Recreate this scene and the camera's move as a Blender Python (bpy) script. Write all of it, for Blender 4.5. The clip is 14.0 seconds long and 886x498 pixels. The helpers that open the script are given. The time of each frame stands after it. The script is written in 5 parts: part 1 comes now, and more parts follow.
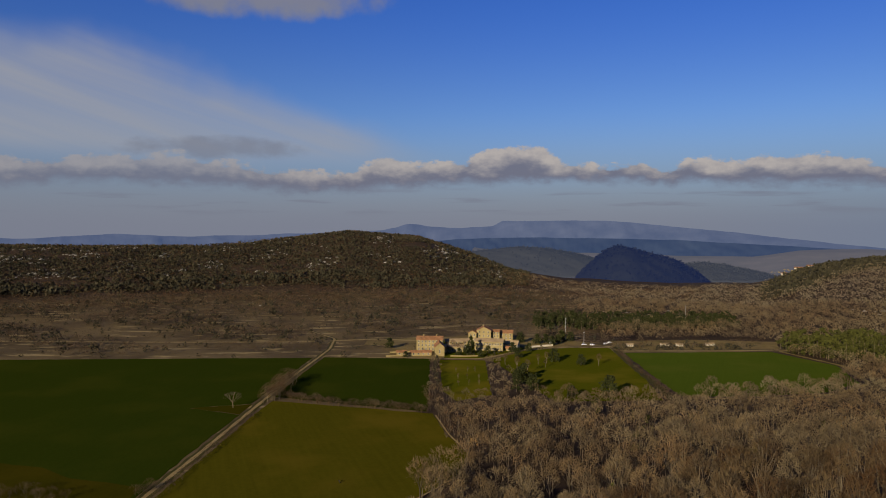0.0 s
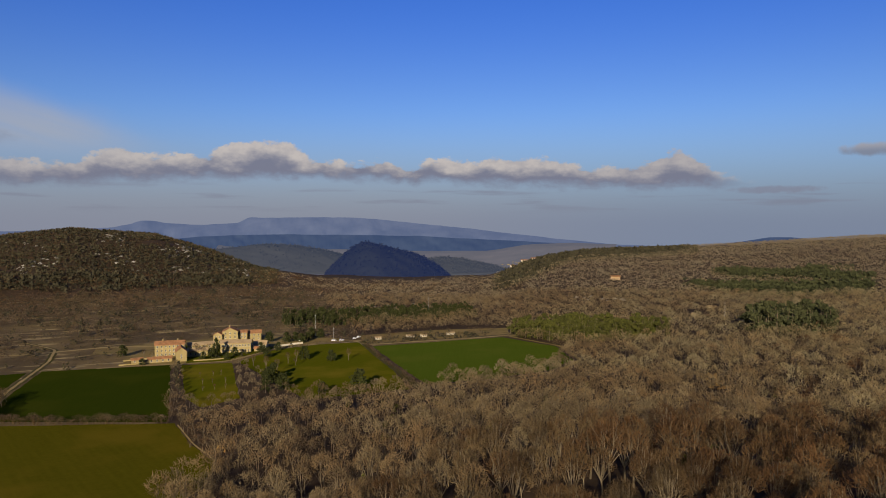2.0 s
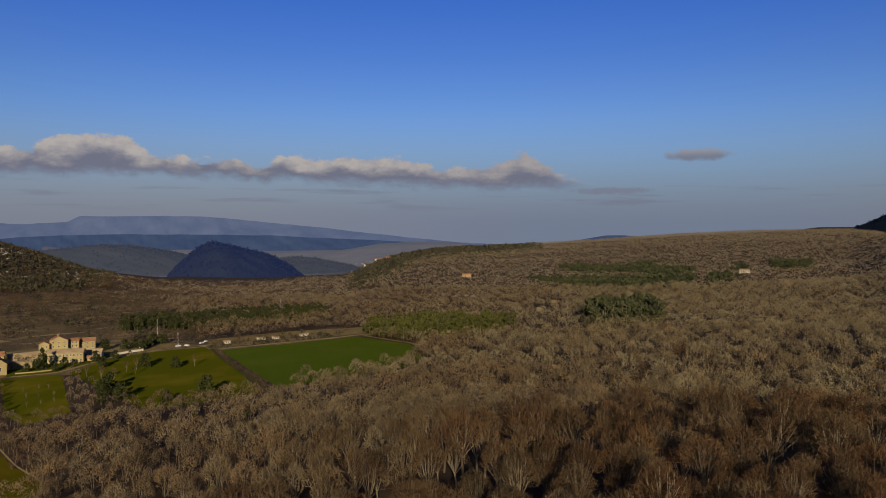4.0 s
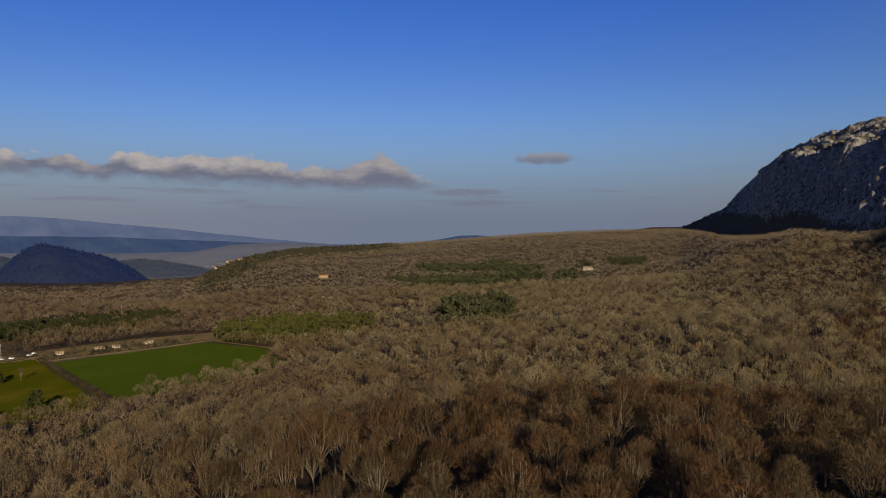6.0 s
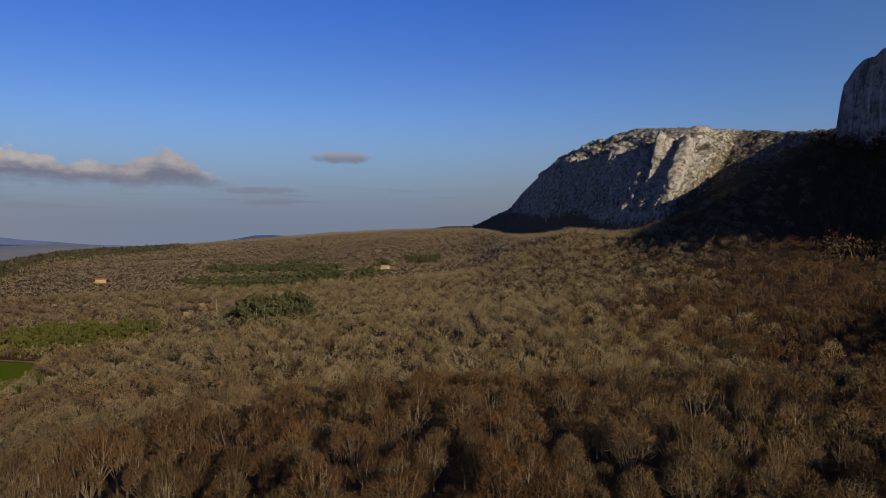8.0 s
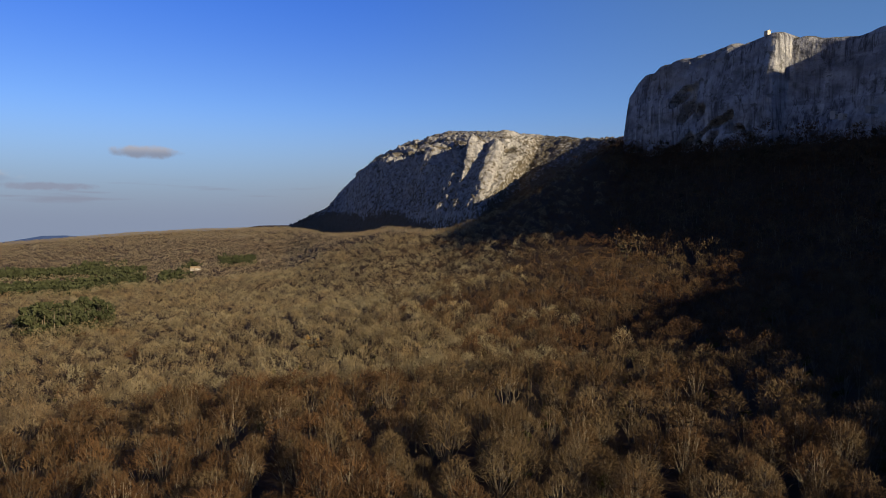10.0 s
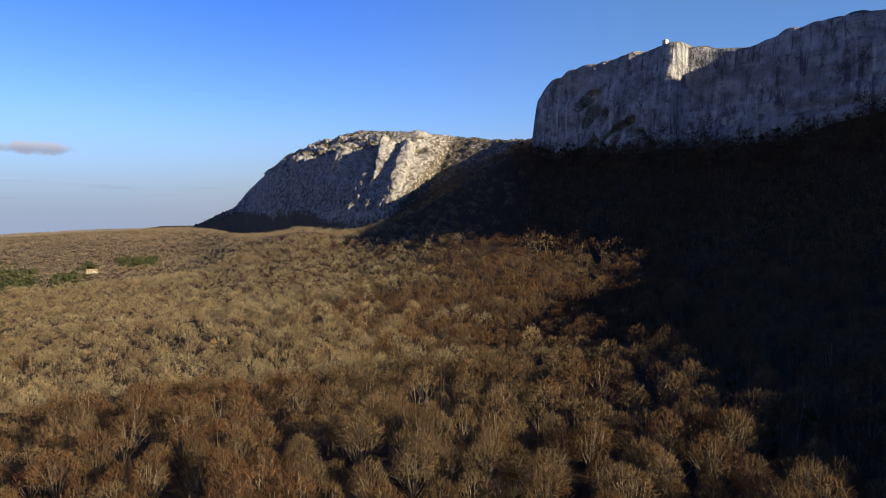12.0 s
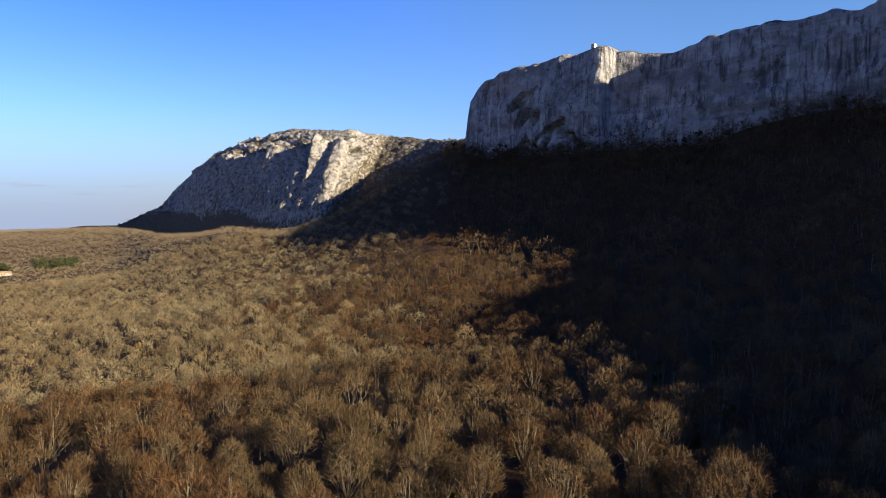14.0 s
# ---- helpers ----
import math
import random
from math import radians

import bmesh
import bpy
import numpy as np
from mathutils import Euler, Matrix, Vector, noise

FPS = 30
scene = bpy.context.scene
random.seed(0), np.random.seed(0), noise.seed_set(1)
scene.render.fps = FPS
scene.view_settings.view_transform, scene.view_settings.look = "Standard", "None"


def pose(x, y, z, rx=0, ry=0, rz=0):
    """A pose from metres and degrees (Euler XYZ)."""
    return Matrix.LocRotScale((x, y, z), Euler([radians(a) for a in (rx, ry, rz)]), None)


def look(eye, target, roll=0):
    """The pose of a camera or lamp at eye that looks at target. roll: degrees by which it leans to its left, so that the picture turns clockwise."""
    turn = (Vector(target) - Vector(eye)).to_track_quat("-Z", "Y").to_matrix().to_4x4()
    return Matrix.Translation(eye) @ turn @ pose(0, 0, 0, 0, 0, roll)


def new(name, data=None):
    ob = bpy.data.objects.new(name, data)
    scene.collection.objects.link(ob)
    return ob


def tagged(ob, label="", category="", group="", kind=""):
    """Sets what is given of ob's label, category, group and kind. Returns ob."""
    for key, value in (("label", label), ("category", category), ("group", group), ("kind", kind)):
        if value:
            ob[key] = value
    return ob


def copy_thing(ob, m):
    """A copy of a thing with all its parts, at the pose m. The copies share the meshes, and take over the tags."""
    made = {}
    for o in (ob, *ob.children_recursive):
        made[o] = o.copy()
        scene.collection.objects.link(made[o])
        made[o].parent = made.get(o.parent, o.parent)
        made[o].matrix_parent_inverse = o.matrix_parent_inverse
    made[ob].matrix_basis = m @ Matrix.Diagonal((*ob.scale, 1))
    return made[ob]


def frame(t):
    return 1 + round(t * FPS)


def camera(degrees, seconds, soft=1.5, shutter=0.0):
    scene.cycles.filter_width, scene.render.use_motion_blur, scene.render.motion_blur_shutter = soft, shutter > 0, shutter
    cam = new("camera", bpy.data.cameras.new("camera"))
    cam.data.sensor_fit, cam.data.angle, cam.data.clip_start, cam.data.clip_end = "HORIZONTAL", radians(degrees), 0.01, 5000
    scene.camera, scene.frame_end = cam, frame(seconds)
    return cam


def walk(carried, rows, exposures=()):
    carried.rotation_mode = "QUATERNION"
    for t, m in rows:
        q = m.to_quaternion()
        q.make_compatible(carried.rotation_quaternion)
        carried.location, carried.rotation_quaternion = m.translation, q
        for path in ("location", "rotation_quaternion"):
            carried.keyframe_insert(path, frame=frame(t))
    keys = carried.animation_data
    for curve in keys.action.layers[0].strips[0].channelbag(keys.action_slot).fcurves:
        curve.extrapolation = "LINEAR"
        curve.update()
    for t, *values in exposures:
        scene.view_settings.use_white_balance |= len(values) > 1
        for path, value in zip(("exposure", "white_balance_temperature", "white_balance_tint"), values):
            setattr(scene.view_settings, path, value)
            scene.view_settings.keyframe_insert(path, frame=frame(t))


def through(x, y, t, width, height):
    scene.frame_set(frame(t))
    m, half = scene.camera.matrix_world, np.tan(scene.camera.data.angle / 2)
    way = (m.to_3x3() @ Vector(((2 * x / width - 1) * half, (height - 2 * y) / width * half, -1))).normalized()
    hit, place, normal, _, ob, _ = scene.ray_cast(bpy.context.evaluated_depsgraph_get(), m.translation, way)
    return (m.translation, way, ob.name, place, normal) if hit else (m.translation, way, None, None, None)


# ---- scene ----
from mathutils import geometry

# ---- camera and its turn ----
cam = camera(64.243, 14.0, soft=1.0)
EYE_Z = 105.0
TURN = [(0.0, 0.0, -1.853), (0.5, -3.539, -1.918), (1.0, -8.591, -1.961), (1.5, -14.163, -2.024), (2.0, -20.19, -2.12), (2.5, -24.327, -2.148),
        (3.0, -27.287, -2.181), (5.5, -39.992, -2.152), (6.0, -43.583, -2.155), (6.5, -47.142, -2.163), (7.0, -51.358, -2.175), (7.5, -55.601, -2.184),
        (8.0, -59.9, -2.207), (8.5, -63.701, -2.231), (9.0, -68.021, -2.257), (11.5, -80.245, -2.283), (12.0, -81.713, -2.277), (12.5, -82.955, -2.288),
        (13.0, -84.486, -2.282), (13.5, -85.719, -2.28), (14.0, -87.078, -2.303)]
walk(cam, [(t, pose(0, 0, EYE_Z, 90 + pitch, 0, yaw)) for t, yaw, pitch in TURN],
     exposures=[(0.0, 0.10), (0.8, 0.28), (1.5, 0.42), (2.2, 0.32), (3.0, 0.12), (6.5, 0.08), (7.5, 0.15), (9.0, 0.42), (11.5, 1.05), (14.0, 1.45)])

# ---- sky and sun ----
SUN_AZ, SUN_EL = -150.0, 17.5
sun_way = Vector((math.sin(radians(SUN_AZ)) * math.cos(radians(SUN_EL)), math.cos(radians(SUN_AZ)) * math.cos(radians(SUN_EL)), math.sin(radians(SUN_EL))))
sun_data = bpy.data.lights.new("sun", "SUN")
sun_data.energy, sun_data.angle, sun_data.color = 5.0, radians(0.53), (1.0, 0.85, 0.63)
sun = new("sun", sun_data)
sun.matrix_world = look(sun_way * 900, (0, 0, 0))

world = bpy.data.worlds.new("sky")
world.use_nodes = True
scene.world = world
wt = world.node_tree
wt.nodes.clear()


class Nodes:
    """Short hands for wiring a node tree."""

    def __init__(self, tree):
        self.tree = tree

    def node(self, kind, ins=(), **props):
        n = self.tree.nodes.new(kind)
        for k, v in props.items():
            if k == "operation":
                n.operation = v
            elif k == "blend_type":
                n.blend_type = v
            elif k == "data_type":
                n.data_type = v
        for k, v in dict(ins).items():
            self.feed(n.inputs[k], v)
        return n

    def feed(self, socket, v):
        if isinstance(v, bpy.types.NodeSocket):
            self.tree.links.new(v, socket)
        else:
            socket.default_value = v

    def math(self, op, a, b=0.0, c=0.0):
        return self.node("ShaderNodeMath", {0: a, 1: b, 2: c}, operation=op).outputs[0]

    def step(self, a, b, v):
        n = self.node("ShaderNodeMapRange", {0: v, 1: a, 2: b, 3: 0.0, 4: 1.0})
        n.interpolation_type = "SMOOTHSTEP"
        return n.outputs[0]

    def mix(self, f, a, b, blend="MIX"):
        n = self.tree.nodes.new("ShaderNodeMix")
        n.data_type, n.blend_type = "RGBA", blend
        self.feed(n.inputs[0], f)
        self.feed(n.inputs[6], (*a, 1.0) if isinstance(a, tuple) and len(a) == 3 else a)
        self.feed(n.inputs[7], (*b, 1.0) if isinstance(b, tuple) and len(b) == 3 else b)
        return n.outputs[2]

    def noise(self, vector, scale, detail=4.0, rough=0.55, distort=0.0):
        n = self.node("ShaderNodeTexNoise", {"Scale": scale, "Detail": detail, "Roughness": rough, "Distortion": distort})
        if vector is not None:
            self.feed(n.inputs["Vector"], vector)
        return n.outputs["Fac"]

    def stretch(self, vector, sx, sy, sz):
        n = self.node("ShaderNodeVectorMath", {0: vector, 1: (sx, sy, sz)}, operation="MULTIPLY")
        return n.outputs[0]

    def profile(self, v, table):
        """A value that follows a table of (place, value), eased from entry to entry."""
        lo, hi = table[0][0], table[-1][0]
        n = self.node("ShaderNodeValToRGB", {0: self.node("ShaderNodeMapRange", {0: v, 1: lo, 2: hi, 3: 0.0, 4: 1.0}).outputs[0]})
        ramp = n.color_ramp
        ramp.interpolation = "EASE"
        while len(ramp.elements) < len(table):
            ramp.elements.new(0.5)
        for e, (at, value) in zip(ramp.elements, table):
            e.position = (at - lo) / (hi - lo)
        for e, (at, value) in zip(ramp.elements, table):
            e.color = (value / 10, value / 10, value / 10, 1.0)
        return self.math("MULTIPLY", n.outputs[0], 10.0)

    def join(self, x, y, z):
        return self.node("ShaderNodeCombineXYZ", {0: x, 1: y, 2: z}).outputs[0]


# the cumulus band: bearing, and angle of its foot and of its head
BAND_FOOT = [(-34, 2.9), (-24, 3.3), (-17, 3.1), (-12, 2.7), (-8, 2.8), (-4, 3.2), (3, 3.5), (8, 3.6), (15, 3.5), (20, 3.35), (25, 3.0), (30, 2.9), (38, 2.8), (44, 2.8)]
BAND_HEAD = [(-34, 4.6), (-29, 4.8), (-24, 5.3), (-20, 5.3), (-17, 5.0), (-13.7, 4.5), (-10, 4.2), (-7.5, 4.5), (-4.8, 5.5), (-2, 5.1), (1.3, 5.3), (4.2, 6.3), (7.4, 6.2), (9.8, 5.1), (12.5, 4.9), (15.5, 5.1),
             (17.3, 4.5), (19.3, 5.15), (22.5, 4.85), (26, 5.25), (29, 4.95), (32.5, 4.3), (35.5, 4.6), (38.2, 5.3), (40, 4.7), (42, 3.6), (44, 3.0)]


def make_sky():
    w = Nodes(wt)
    sky = wt.nodes.new("ShaderNodeTexSky")
    sky.sky_type, sky.sun_disc = "NISHITA", False
    sky.sun_elevation, sky.sun_rotation = radians(SUN_EL), radians(SUN_AZ)
    sky.altitude, sky.air_density, sky.dust_density, sky.ozone_density = 700, 1.0, 0.6, 2.0
    way = wt.nodes.new("ShaderNodeTexCoord").outputs["Generated"]
    split = w.node("ShaderNodeSeparateXYZ", {0: way})
    x, y, z = split.outputs[0], split.outputs[1], split.outputs[2]
    az = w.math("MULTIPLY", w.math("ARCTAN2", x, y), 57.296)
    el = w.math("MULTIPLY", w.math("ARCSINE", z), 57.296)
    sky_colour = w.mix(1.0, sky.outputs[0], (0.74, 0.94, 1.40), "MULTIPLY")
    sky_colour = w.mix(w.step(4.0, 20.0, el), sky_colour, w.mix(1.0, sky_colour, w.mix(w.step(64.0, 104.0, az), (0.50, 0.78, 1.24), (1.00, 1.08, 1.03)), "MULTIPLY"))
    sky_colour = w.mix(w.step(17.0, 55.0, el), sky_colour, w.mix(1.0, sky_colour, (0.24, 0.29, 0.38), "MULTIPLY"))
    # haze above the horizon
    haze = w.math("MULTIPLY", w.step(9.5, -0.5, el), 0.95)
    sky_colour = w.mix(haze, sky_colour, w.mix(w.step(55.0, 75.0, az), w.mix(w.step(8.0, 45.0, az), (3.3, 3.55, 4.55), (2.7, 3.25, 4.6)), (2.9, 3.1, 3.8)))
    flat = w.join(az, el, 0.0)
    # long band of cumulus: its foot and its head along the bearing
    fine = w.noise(w.stretch(flat, 0.75, 1.1, 1.0), 1.15, 6.0, 0.60)
    puff = w.noise(w.stretch(flat, 0.42, 0.8, 1.0), 0.95, 5.0, 0.55)
    ragged = w.math("ADD", w.math("MULTIPLY", w.math("SUBTRACT", fine, 0.5), 1.5), w.math("MULTIPLY", w.math("SUBTRACT", puff, 0.5), 2.4))
    base = w.profile(az, BAND_FOOT)
    head = w.profile(az, BAND_HEAD)
    under = w.math("SUBTRACT", w.math("ADD", el, w.math("MULTIPLY", ragged, 0.55)), base)
    over = w.math("SUBTRACT", w.math("ADD", head, ragged), el)
    span = w.step(44.5, 40.0, az)
    band = w.math("MULTIPLY", w.math("MULTIPLY", w.step(-0.45, 0.55, under), w.step(-0.12, 0.30, over)), w.math("MULTIPLY", span, w.math("ADD", 0.80, w.math("MULTIPLY", w.step(-22.0, -5.0, az), 0.16))))
    rel = w.math("DIVIDE", w.math("SUBTRACT", el, base), w.math("SUBTRACT", head, base))
    lit = w.math("ADD", rel, w.math("MULTIPLY", w.math("SUBTRACT", puff, 0.5), 1.7))
    lit = w.math("MULTIPLY", w.step(0.20, 0.95, lit), w.math("ADD", 0.70, w.math("MULTIPLY", w.step(0.30, 0.65, fine), 0.30)))
    lit = w.math("MULTIPLY", lit, w.math("MULTIPLY", w.math("ADD", 0.62, w.math("MULTIPLY", w.step(-22.0, 2.0, az), 0.38)), w.math("ADD", 0.70, w.math("MULTIPLY", w.step(40.0, 24.0, az), 0.30))))
    cloud_colour = w.mix(lit, (2.6, 2.7, 3.65), (7.6, 6.9, 6.5))
    sky_colour = w.mix(band, sky_colour, cloud_colour)
    # flat wisps under and beyond the band
    wisp = w.noise(w.join(w.math("MULTIPLY", az, 0.12), w.math("MULTIPLY", el, 1.5), 4.0), 1.0, 4.0, 0.5)
    wisp = w.math("MULTIPLY", w.step(0.52, 0.70, wisp), w.math("MULTIPLY", w.step(0.6, 1.6, el), w.step(3.4, 2.4, el)))
    sky_colour = w.mix(w.math("MULTIPLY", wisp, w.math("MULTIPLY", w.step(75.0, 55.0, az), 0.55)), sky_colour, (2.75, 2.85, 3.75))
    px, py = w.math("DIVIDE", w.math("SUBTRACT", az, 45.3), 3.4), w.math("DIVIDE", w.math("SUBTRACT", el, 2.45), 0.32)
    far = w.math("ADD", w.math("ADD", w.math("MULTIPLY", px, px), w.math("MULTIPLY", py, py)), w.math("MULTIPLY", w.math("SUBTRACT", fine, 0.5), 2.4))
    sky_colour = w.mix(w.math("MULTIPLY", w.step(1.2, 0.1, far), 0.6), sky_colour, (2.9, 2.9, 3.8))
    # small separate cloud
    px, py = w.math("DIVIDE", w.math("SUBTRACT", az, 51.8), 2.6), w.math("DIVIDE", w.math("SUBTRACT", el, 5.1), 0.55)
    far = w.math("ADD", w.math("MULTIPLY", px, px), w.math("MULTIPLY", py, py))
    far = w.math("ADD", far, w.math("MULTIPLY", w.math("SUBTRACT", w.noise(flat, 0.9, 4.0), 0.5), 1.8))
    sky_colour = w.mix(w.math("MULTIPLY", w.step(1.1, 0.2, far), 0.8), sky_colour, w.mix(w.step(4.9, 5.5, el), (2.8, 2.9, 3.6), (5.0, 4.6, 4.7)))
    # grey bank over the cumulus
    px, py = w.math("DIVIDE", w.math("SUBTRACT", az, -17.5), 7.0), w.math("DIVIDE", w.math("SUBTRACT", el, 6.0), 0.9)
    far = w.math("ADD", w.math("ADD", w.math("MULTIPLY", px, px), w.math("MULTIPLY", py, py)), w.math("MULTIPLY", w.math("SUBTRACT", w.noise(w.stretch(flat, 0.5, 1.0, 1.0), 0.8, 4.0), 0.5), 2.6))
    bank = w.math("MULTIPLY", w.step(1.3, 0.0, far), 0.6)
    # wide veil of high cloud
    veil_top = w.math("MINIMUM", w.math("ADD", w.math("MULTIPLY", az, -0.30), 6.6), 14.5)
    veil_top = w.math("ADD", veil_top, w.math("MULTIPLY", w.math("SUBTRACT", w.noise(flat, 0.12, 3.0), 0.5), 4.0))
    veil = w.math("MULTIPLY", w.step(-0.6, 3.2, w.math("SUBTRACT", veil_top, el)), w.step(4.0, 6.5, el))
    veil = w.math("MULTIPLY", veil, w.step(4.0, -10.0, az))
    streak = w.noise(w.join(w.math("MULTIPLY", az, 0.05), w.math("ADD", el, w.math("MULTIPLY", az, 0.30)), 0.0), 0.35, 4.0, 0.5)
    veil = w.math("MULTIPLY", veil, w.math("ADD", 0.45, w.math("MULTIPLY", w.step(0.25, 0.75, streak), 0.55)))
    sky_colour = w.mix(w.math("MULTIPLY", veil, 0.92), sky_colour, (5.5, 5.6, 6.1))
    sky_colour = w.mix(w.math("MULTIPLY", bank, w.math("SUBTRACT", 1.0, w.math("MULTIPLY", band, 0.8))), sky_colour, (3.0, 3.2, 4.1))
    px, py = w.math("DIVIDE", w.math("SUBTRACT", az, -15.0), 10.5), w.math("DIVIDE", w.math("SUBTRACT", el, 17.5), 1.7)
    far = w.math("ADD", w.math("ADD", w.math("MULTIPLY", px, px), w.math("MULTIPLY", py, py)), w.math("MULTIPLY", w.math("SUBTRACT", w.noise(flat, 0.35, 4.0), 0.5), 2.2))
    sky_colour = w.mix(w.math("MULTIPLY", w.step(1.3, 0.1, far), 0.8), sky_colour, (3.9, 3.8, 4.0))
    sky_colour = w.mix(w.step(-3.0, -12.0, el), sky_colour, (0.5, 0.45, 0.4))
    bg = w.node("ShaderNodeBackground", {0: sky_colour, 1: 0.055})
    out = wt.nodes.new("ShaderNodeOutputWorld")
    wt.links.new(bg.outputs[0], out.inputs[0])


make_sky()

# ---- materials ----
def material(name, shade):
    m = bpy.data.materials.new(name)
    m.use_nodes = True
    n = Nodes(m.node_tree)
    bsdf = m.node_tree.nodes["Principled BSDF"]
    shade(n, bsdf)
    return m


def place_of(n):
    return n.node("ShaderNodeNewGeometry").outputs["Position"]


def bump(n, bsdf, fac, strength, distance):
    b = n.node("ShaderNodeBump", {"Strength": strength, "Distance": distance, "Height": fac})
    n.feed(bsdf.inputs["Normal"], b.outputs[0])


def mottled(name, dark, light, scale, fine, rough=0.9, relief=0.0, island=0.0, extra=None):
    """Two-scale mottled surface; island: how much single pieces differ."""

    def shade(n, bsdf):
        p = place_of(n)
        big, small = n.noise(p, scale, 3.0), n.noise(p, fine, 4.0)
        f = n.math("ADD", n.math("MULTIPLY", n.step(0.3, 0.7, big), 0.6), n.math("MULTIPLY", small, 0.4))
        if island:
            f = n.math("ADD", n.math("MULTIPLY", f, 1 - island), n.math("MULTIPLY", n.node("ShaderNodeNewGeometry").outputs["Random Per Island"], island))
        c = n.mix(f, dark, light)
        if extra:
            c = n.mix(n.math("MULTIPLY", n.step(0.55, 0.68, n.noise(p, scale * 1.7, 3.0)), extra[1]), c, extra[0])
        n.feed(bsdf.inputs["Base Color"], c)
        bsdf.inputs["Roughness"].default_value = rough
        bsdf.inputs["Specular IOR Level"].default_value = 0.15
        if relief:
            bump(n, bsdf, small, 0.6, relief)

    return material(name, shade)


def ground_shade(n, bsdf):
    p = place_of(n)
    cover = n.node("ShaderNodeAttribute")
    cover.attribute_name = "cover"
    big, small = n.noise(p, 0.012, 4.0), n.noise(p, 0.35, 4.0)
    litter = n.mix(small, (0.028, 0.018, 0.010), (0.075, 0.048, 0.025))
    grass = n.mix(n.step(0.35, 0.65, big), (0.088, 0.060, 0.030), (0.185, 0.130, 0.058))
    grass = n.mix(n.math("MULTIPLY", small, 0.5), grass, (0.07, 0.055, 0.02))
    streaks = n.noise(n.stretch(p, 0.020, 0.075, 1.0), 1.0, 6.0, 0.62)
    grass = n.mix(n.step(0.55, 0.66, streaks), grass, (0.34, 0.255, 0.115))
    n.feed(bsdf.inputs["Base Color"], n.mix(n.step(0.3, 0.7, n.math("ADD", cover.outputs["Fac"], n.math("MULTIPLY", n.math("SUBTRACT", small, 0.5), 0.5))), litter, grass))
    bsdf.inputs["Roughness"].default_value = 0.95
    bsdf.inputs["Specular IOR Level"].default_value = 0.1
    bump(n, bsdf, small, 0.7, 0.6)


def rock_shade(n, bsdf, low=(0.165, 0.157, 0.141), high=(0.372, 0.350, 0.306), drip=0.0, scrub=0.45):
    g = n.node("ShaderNodeNewGeometry")
    p, up = g.outputs["Position"], n.node("ShaderNodeSeparateXYZ", {0: g.outputs["Normal"]}).outputs[2]
    big, mid, fine = n.noise(p, 0.012, 5.0, 0.6), n.noise(p, 0.07, 5.0, 0.65), n.noise(p, 0.5, 4.0)
    c = n.mix(n.step(0.3, 0.7, mid), low, high)
    streak = n.noise(n.stretch(p, 0.16, 0.16, 0.010), 1.0, 4.0, 0.6)
    c = n.mix(n.math("MULTIPLY", n.step(0.50, 0.66, streak), drip), c, (0.06, 0.058, 0.06))
    crack = n.math("ABSOLUTE", n.math("SUBTRACT", n.noise(n.stretch(p, 0.06, 0.06, 0.008), 1.0, 3.0, 0.5), 0.5))
    c = n.mix(n.math("MULTIPLY", n.step(0.016, 0.003, crack), 0.7 * drip), c, (0.035, 0.034, 0.034))
    pale = n.noise(n.stretch(p, 0.10, 0.10, 0.008), 1.0, 3.0, 0.5)
    c = n.mix(n.math("MULTIPLY", n.step(0.56, 0.72, pale), 0.75 * drip), c, (0.56, 0.53, 0.47))
    c = n.mix(n.math("MULTIPLY", n.step(0.55, 0.75, big), 0.35), c, (0.30, 0.23, 0.15))
    green = n.math("MULTIPLY", n.step(0.48, 0.82, up), n.step(0.40, 0.56, n.noise(p, 0.03, 5.0, 0.65)))
    c = n.mix(n.math("MULTIPLY", green, scrub), c, n.mix(fine, (0.022, 0.024, 0.011), (0.075, 0.062, 0.03)))
    if drip:
        # tilted beds, weathered patches and tufts on the face
        bed = n.noise(n.node("ShaderNodeVectorMath", {0: p, 1: (0.006, -0.004, 0.10)}, operation="MULTIPLY").outputs[0], 1.0, 4.0, 0.6)
        c = n.mix(n.math("MULTIPLY", n.step(0.57, 0.66, bed), 0.30), c, (0.075, 0.072, 0.07))
        patch = n.noise(n.stretch(p, 0.014, 0.014, 0.02), 1.0, 4.0, 0.6)
        c = n.mix(n.math("MULTIPLY", n.step(0.50, 0.62, patch), 0.45), c, (0.40, 0.38, 0.345))
        stain = n.noise(n.stretch(p, 0.011, 0.011, 0.017), 1.0, 5.0, 0.62, 0.6)
        c = n.mix(n.math("MULTIPLY", n.step(0.49, 0.60, stain), 0.40), c, (0.085, 0.083, 0.082))
        tuft = n.math("MULTIPLY", n.step(0.57, 0.62, n.noise(p, 0.12, 4.0, 0.6)), n.step(0.43, 0.55, n.noise(p, 0.018, 2.0)))
        c = n.mix(n.math("MULTIPLY", tuft, 0.55), c, (0.045, 0.044, 0.03))
    else:
        cover = n.node("ShaderNodeAttribute")
        cover.attribute_name = "cover"
        tuft = n.math("ADD", n.noise(p, 0.10, 4.0, 0.65), n.math("MULTIPLY", cover.outputs["Fac"], 0.40))
        c = n.mix(n.math("MULTIPLY", n.step(0.57, 0.66, tuft), 0.9), c, n.mix(fine, (0.045, 0.038, 0.022), (0.13, 0.10, 0.058)))
    n.feed(bsdf.inputs["Base Color"], c)
    bsdf.inputs["Roughness"].default_value = 0.92
    bsdf.inputs["Specular IOR Level"].default_value = 0.15
